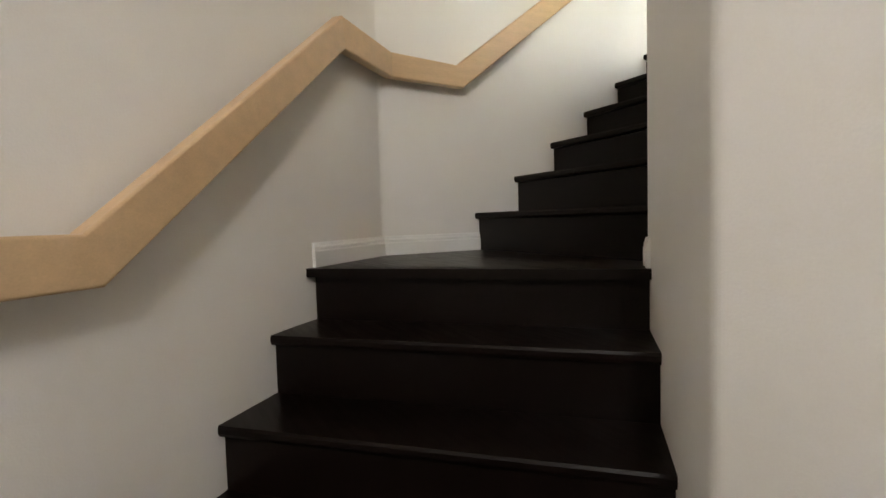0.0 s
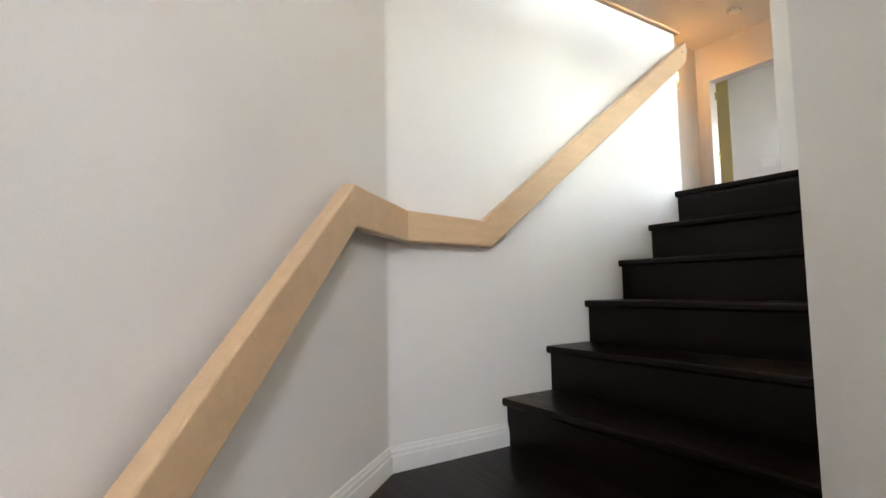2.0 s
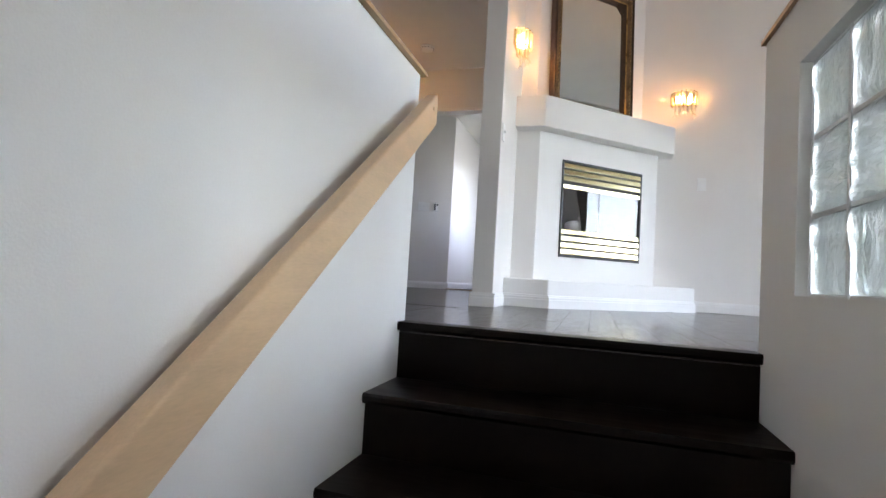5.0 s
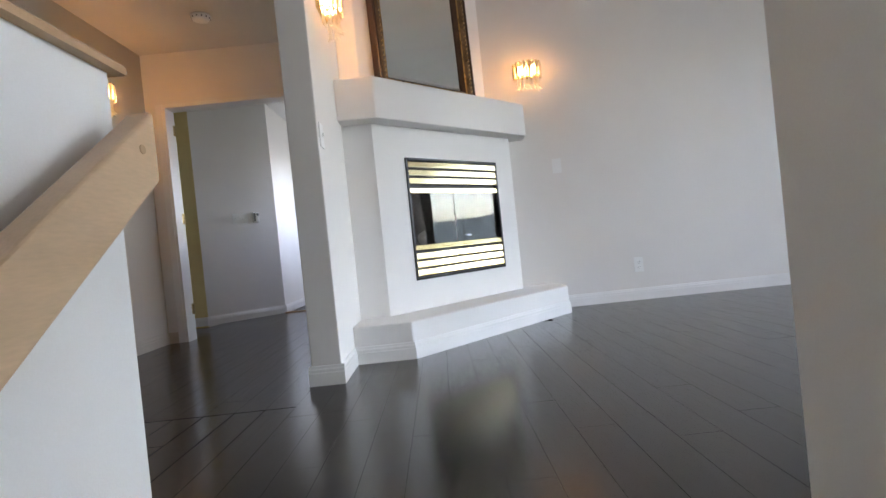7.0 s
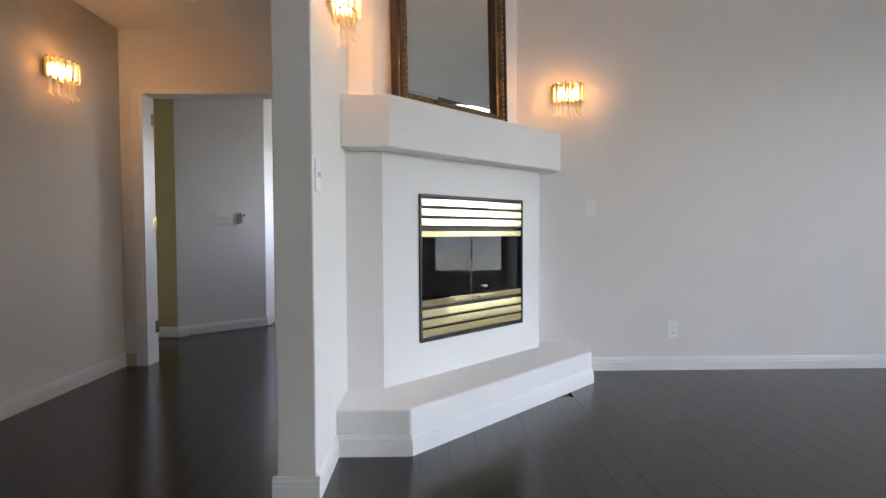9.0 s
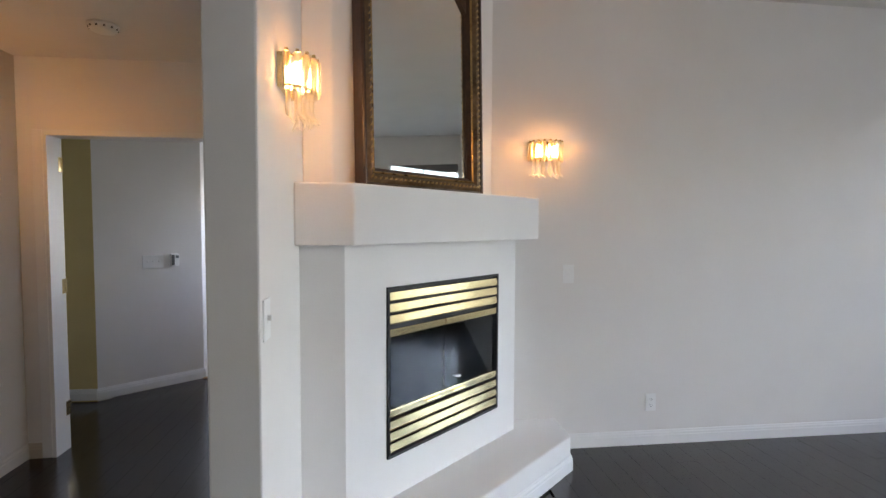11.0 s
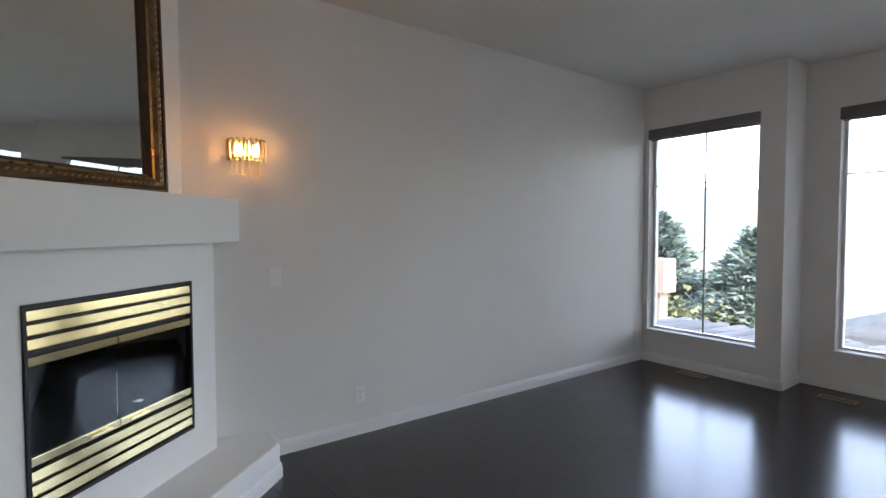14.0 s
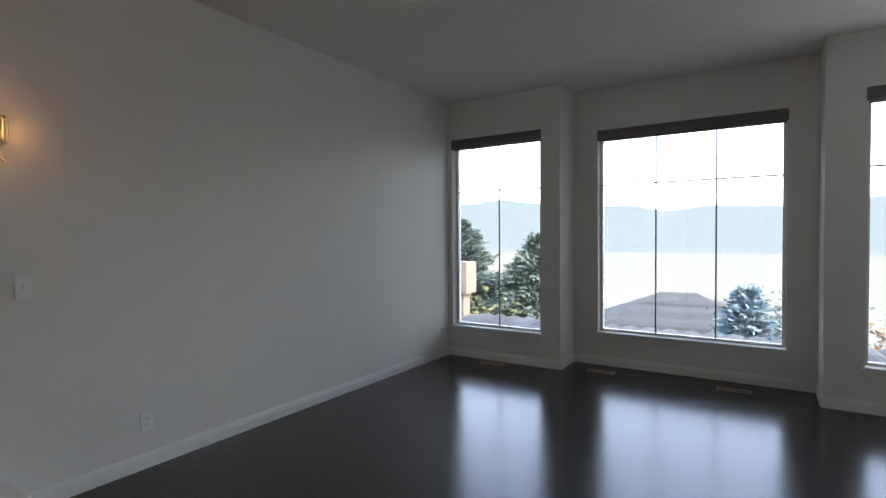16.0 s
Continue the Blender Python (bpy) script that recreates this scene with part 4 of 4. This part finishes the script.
conifer((15.4, 7.3, -4.3), 6.2, 2.6, needle, "tall dark green pine beside the neighbouring house", 11, 0.9)
conifer((14.3, 4.1, -4.3), 5.7, 2.4, needle, "dark blue-green pine outside the narrow window", 12)
conifer((16.5, -1.0, -4.5), 4.4, 1.6, blue_needle, "small blue spruce in front of the lake", 13)
bush((13.0, 5.3, -4.3), 1.95, leaf_mat, "yellow-green garden bush below the window", 21)
bush((17.5, -2.3, -4.5), 1.9, needle, "dark green garden bush beside the spruce", 22)
bush((13.5, -3.9, -4.3), 2.0, rust_leaf, "rust and yellow autumn bush outside the window", 23)
bush((12.5, -4.6, -4.3), 1.6, leaf_mat, "yellow-green garden bush below the window", 24)


def hip_house(m, lx, ly, wall_h, rise, label, rows_n):
    ob = empty("house", m, label, "house")
    part("wall", B(-lx + 0.5, lx - 0.5, -ly + 0.5, ly - 0.5, 0, wall_h), stucco, ob)
    rf = part("roof", rounded_prism([(-lx, -ly), (lx, -ly), (lx, ly), (-lx, ly)], wall_h, wall_h + 0.16, 0.02), shingle, ob, "grey-brown shingled hip roof")
    rid = max(0.9, ly - lx + 0.4)
    for k in range(rows_n):
        f0, f1 = k / rows_n, (k + 1) / rows_n
        z0, z1 = wall_h + 0.16 + rise * f0, wall_h + 0.16 + rise * f1 + 0.03
        a0, a1 = lx * (1 - f0), lx * (1 - f1)
        b0, b1 = ly + (rid - ly) * f0, ly + (rid - ly) * f1
        bm = bmesh.new()
        lo = [bm.verts.new(p) for p in ((-a0, -b0, z0), (a0, -b0, z0), (a0, b0, z0), (-a0, b0, z0))]
        mi = [bm.verts.new((v.co.x, v.co.y, z0 + 0.03)) for v in lo]
        hi = [bm.verts.new(p) for p in ((-a1, -b1, z1), (a1, -b1, z1), (a1, b1, z1), (-a1, b1, z1))]
        for p, q in ((lo, mi), (mi, hi)):
            for j in range(4):
                bm.faces.new((p[j], p[(j + 1) % 4], q[(j + 1) % 4], q[j]))
        bm.faces.new(hi)
        part("shingle_course", bm, shingle, rf)
    for y in (-ly * 0.5, ly * 0.35):
        w = part("window", B(-lx + 0.46, -lx + 0.50, y - 0.6, y + 0.6, wall_h - 1.9, wall_h - 0.8), window_vinyl, ob)
        part("pane", B(-lx + 0.45, -lx + 0.462, y - 0.54, y + 0.54, wall_h - 1.84, wall_h - 0.86), clear_pane, w)


hip_house(pose(31.5, 2.7, -7.2, 0, 0, 8), 5.2, 5.6, 2.9, 2.25, "neighbouring house with a grey-brown hip roof", 22)
hip_house(pose(60, 24, -16, 0, 0, 20), 6, 7, 3.5, 2.6, "distant house among the trees", 10)

wing = empty("neighbour_balcony", pose(9.6, 3.80, -4.25), "beige stucco wing of the neighbouring house with a thick parapet", "house")
part("pier", B(-0.1, 0.16, 0.03, 1.6, 0, 4.45), stucco, wing)
part("parapet", B(-0.2, 0.22, -0.10, 1.8, 4.45, 5.1, bevel=0.01), stucco, wing)

# tiled lower roof just below the windows
tile_mat = material("roof_tile", (0.09, 0.092, 0.098), 0.8, vary=0.25, scale=6, grain=30, bump=0.3, per_piece=0.35)
lower_roof = empty("lower_roof", pose(0, 0, 0), "grey tiled lower roof below the living room windows", "roof")
part("roof_deck", B(6.06, 7.3, -4.0, 2.4, -0.2, 0.17), stucco, lower_roof)
bm = bmesh.new()
prof = [(-0.115, 0.0), (-0.09, 0.028), (-0.04, 0.046), (0.02, 0.046), (0.07, 0.026), (0.115, 0.004)]
ra = [[bm.verts.new((x, y, h + dz)) for y, h in prof] for x, dz in ((-0.2, 0.02), (0.2, 0.0))]
rb = [[bm.verts.new((x, y, h + dz - 0.014)) for y, h in prof] for x, dz in ((-0.2, 0.02), (0.2, 0.0))]
for i in range(5):
    bm.faces.new((ra[0][i], ra[1][i], ra[1][i + 1], ra[0][i + 1])); bm.faces.new((rb[0][i], rb[0][i + 1], rb[1][i + 1], rb[1][i]))
    bm.faces.new((ra[1][i], rb[1][i], rb[1][i + 1], ra[1][i + 1])); bm.faces.new((ra[0][i], ra[0][i + 1], rb[0][i + 1], rb[0][i]))
tile_mesh = finish(bm, "roof_tile", tile_mat)
for k in range(3):
    for j in range(27):
        o = new("roof_tile", tile_mesh)
        o.parent = lower_roof
        o.location = (6.30 + 0.36 * k, -3.9 + 0.23 * j, 0.215 - 0.022 * k)

# ---------------------------------------------------------------- floor planks
PW = 0.125


def plank_mesh(length):
    bm = bmesh.new()
    w, h, l, c = PW / 2 - 0.00015, 0.012, length / 2 - 0.00015, 0.00040
    lo = [bm.verts.new((x, y, -0.012)) for x, y in ((-w, -l), (w, -l), (w, l), (-w, l))]
    mi = [bm.verts.new((x, y, -0.0009)) for x, y in ((-w, -l), (w, -l), (w, l), (-w, l))]
    hi = [bm.verts.new((x, y, 0)) for x, y in ((-w + c, -l + c), (w - c, -l + c), (w - c, l - c), (-w + c, l - c))]
    for p, q in ((lo, mi), (mi, hi)):
        for j in range(4):
            bm.faces.new((p[j], p[(j + 1) % 4], q[(j + 1) % 4], q[j]))
    bm.faces.new(hi)
    me = finish(bm, "plank", plank_wood)
    me.materials.append(joint_dark)
    for f in me.polygons:
        f.material_index = 0 if f.normal.z > 0.999 else 1
    return me


lengths = [0.5, 0.7, 0.9, 1.1, 1.3]
meshes = {l: plank_mesh(l) for l in lengths}
rnd = random.Random(5)


def lay(x, y0, y1):
    y = y0 - rnd.uniform(0, 0.8)
    while y < y1:
        l = rnd.choice(lengths)
        a, b = max(y, y0), min(y + l, y1)
        if b - a > 0.02:
            o = new("plank", meshes[l])
            o.parent = floor
            o.scale.y = (b - a) / l
            o.location = (x, (a + b) / 2, rnd.uniform(-0.0001, 0.0001))
            o.rotation_euler = (rnd.uniform(-0.0006, 0.0006), rnd.uniform(-0.0016, 0.0016), 0)
        y += l


x = -1.825
while x < XB:
    if x < lx - 0.02:
        lay(x, -0.3, 3.46)
    elif x < XR + 0.08:
        lay(x, Y0 + 0.088, 1.1)
    elif x < XW - 0.05:
        lay(x, -2.3, YL)
    else:
        lay(x, -1.83, 0.315)
    x += PW

# the remaining floor away from the path, one joined sheet of boards
rest = bmesh.new()


def lay_rest(x, y0, y1):
    y = y0
    while y < y1 - 0.01:
        l = min(rnd.choice(lengths), y1 - y)
        w, c = PW / 2 - 0.0006, 0.0022
        a, b = y + 0.0006, y + l - 0.0006
        q = [rest.verts.new(p) for p in ((x - w, a, -0.003), (x + w, a, -0.003), (x + w, b, -0.003), (x - w, b, -0.003))]
        t = [rest.verts.new(p) for p in ((x - w + c, a + c, -0.001), (x + w - c, a + c, -0.001), (x + w - c, b - c, -0.001), (x - w + c, b - c, -0.001))]
        rest.faces.new(t)
        for j in range(4):
            rest.faces.new((q[j], q[(j + 1) % 4], t[(j + 1) % 4], t[j]))
        y += l


x = -1.825
while x < XB:
    if x < lx - 0.02:
        lay_rest(x, -3.4, -0.3)
    elif XR + 0.08 <= x < XW - 0.05:
        lay_rest(x, max(-3.34, -1.50 - x), -2.3)
    x += PW
me = finish(rest, "hall_boards", plank_wood)
tagged(new("floor_boards", me), "dark hardwood boards away from the stairs", "floor boards", kind="stuff")
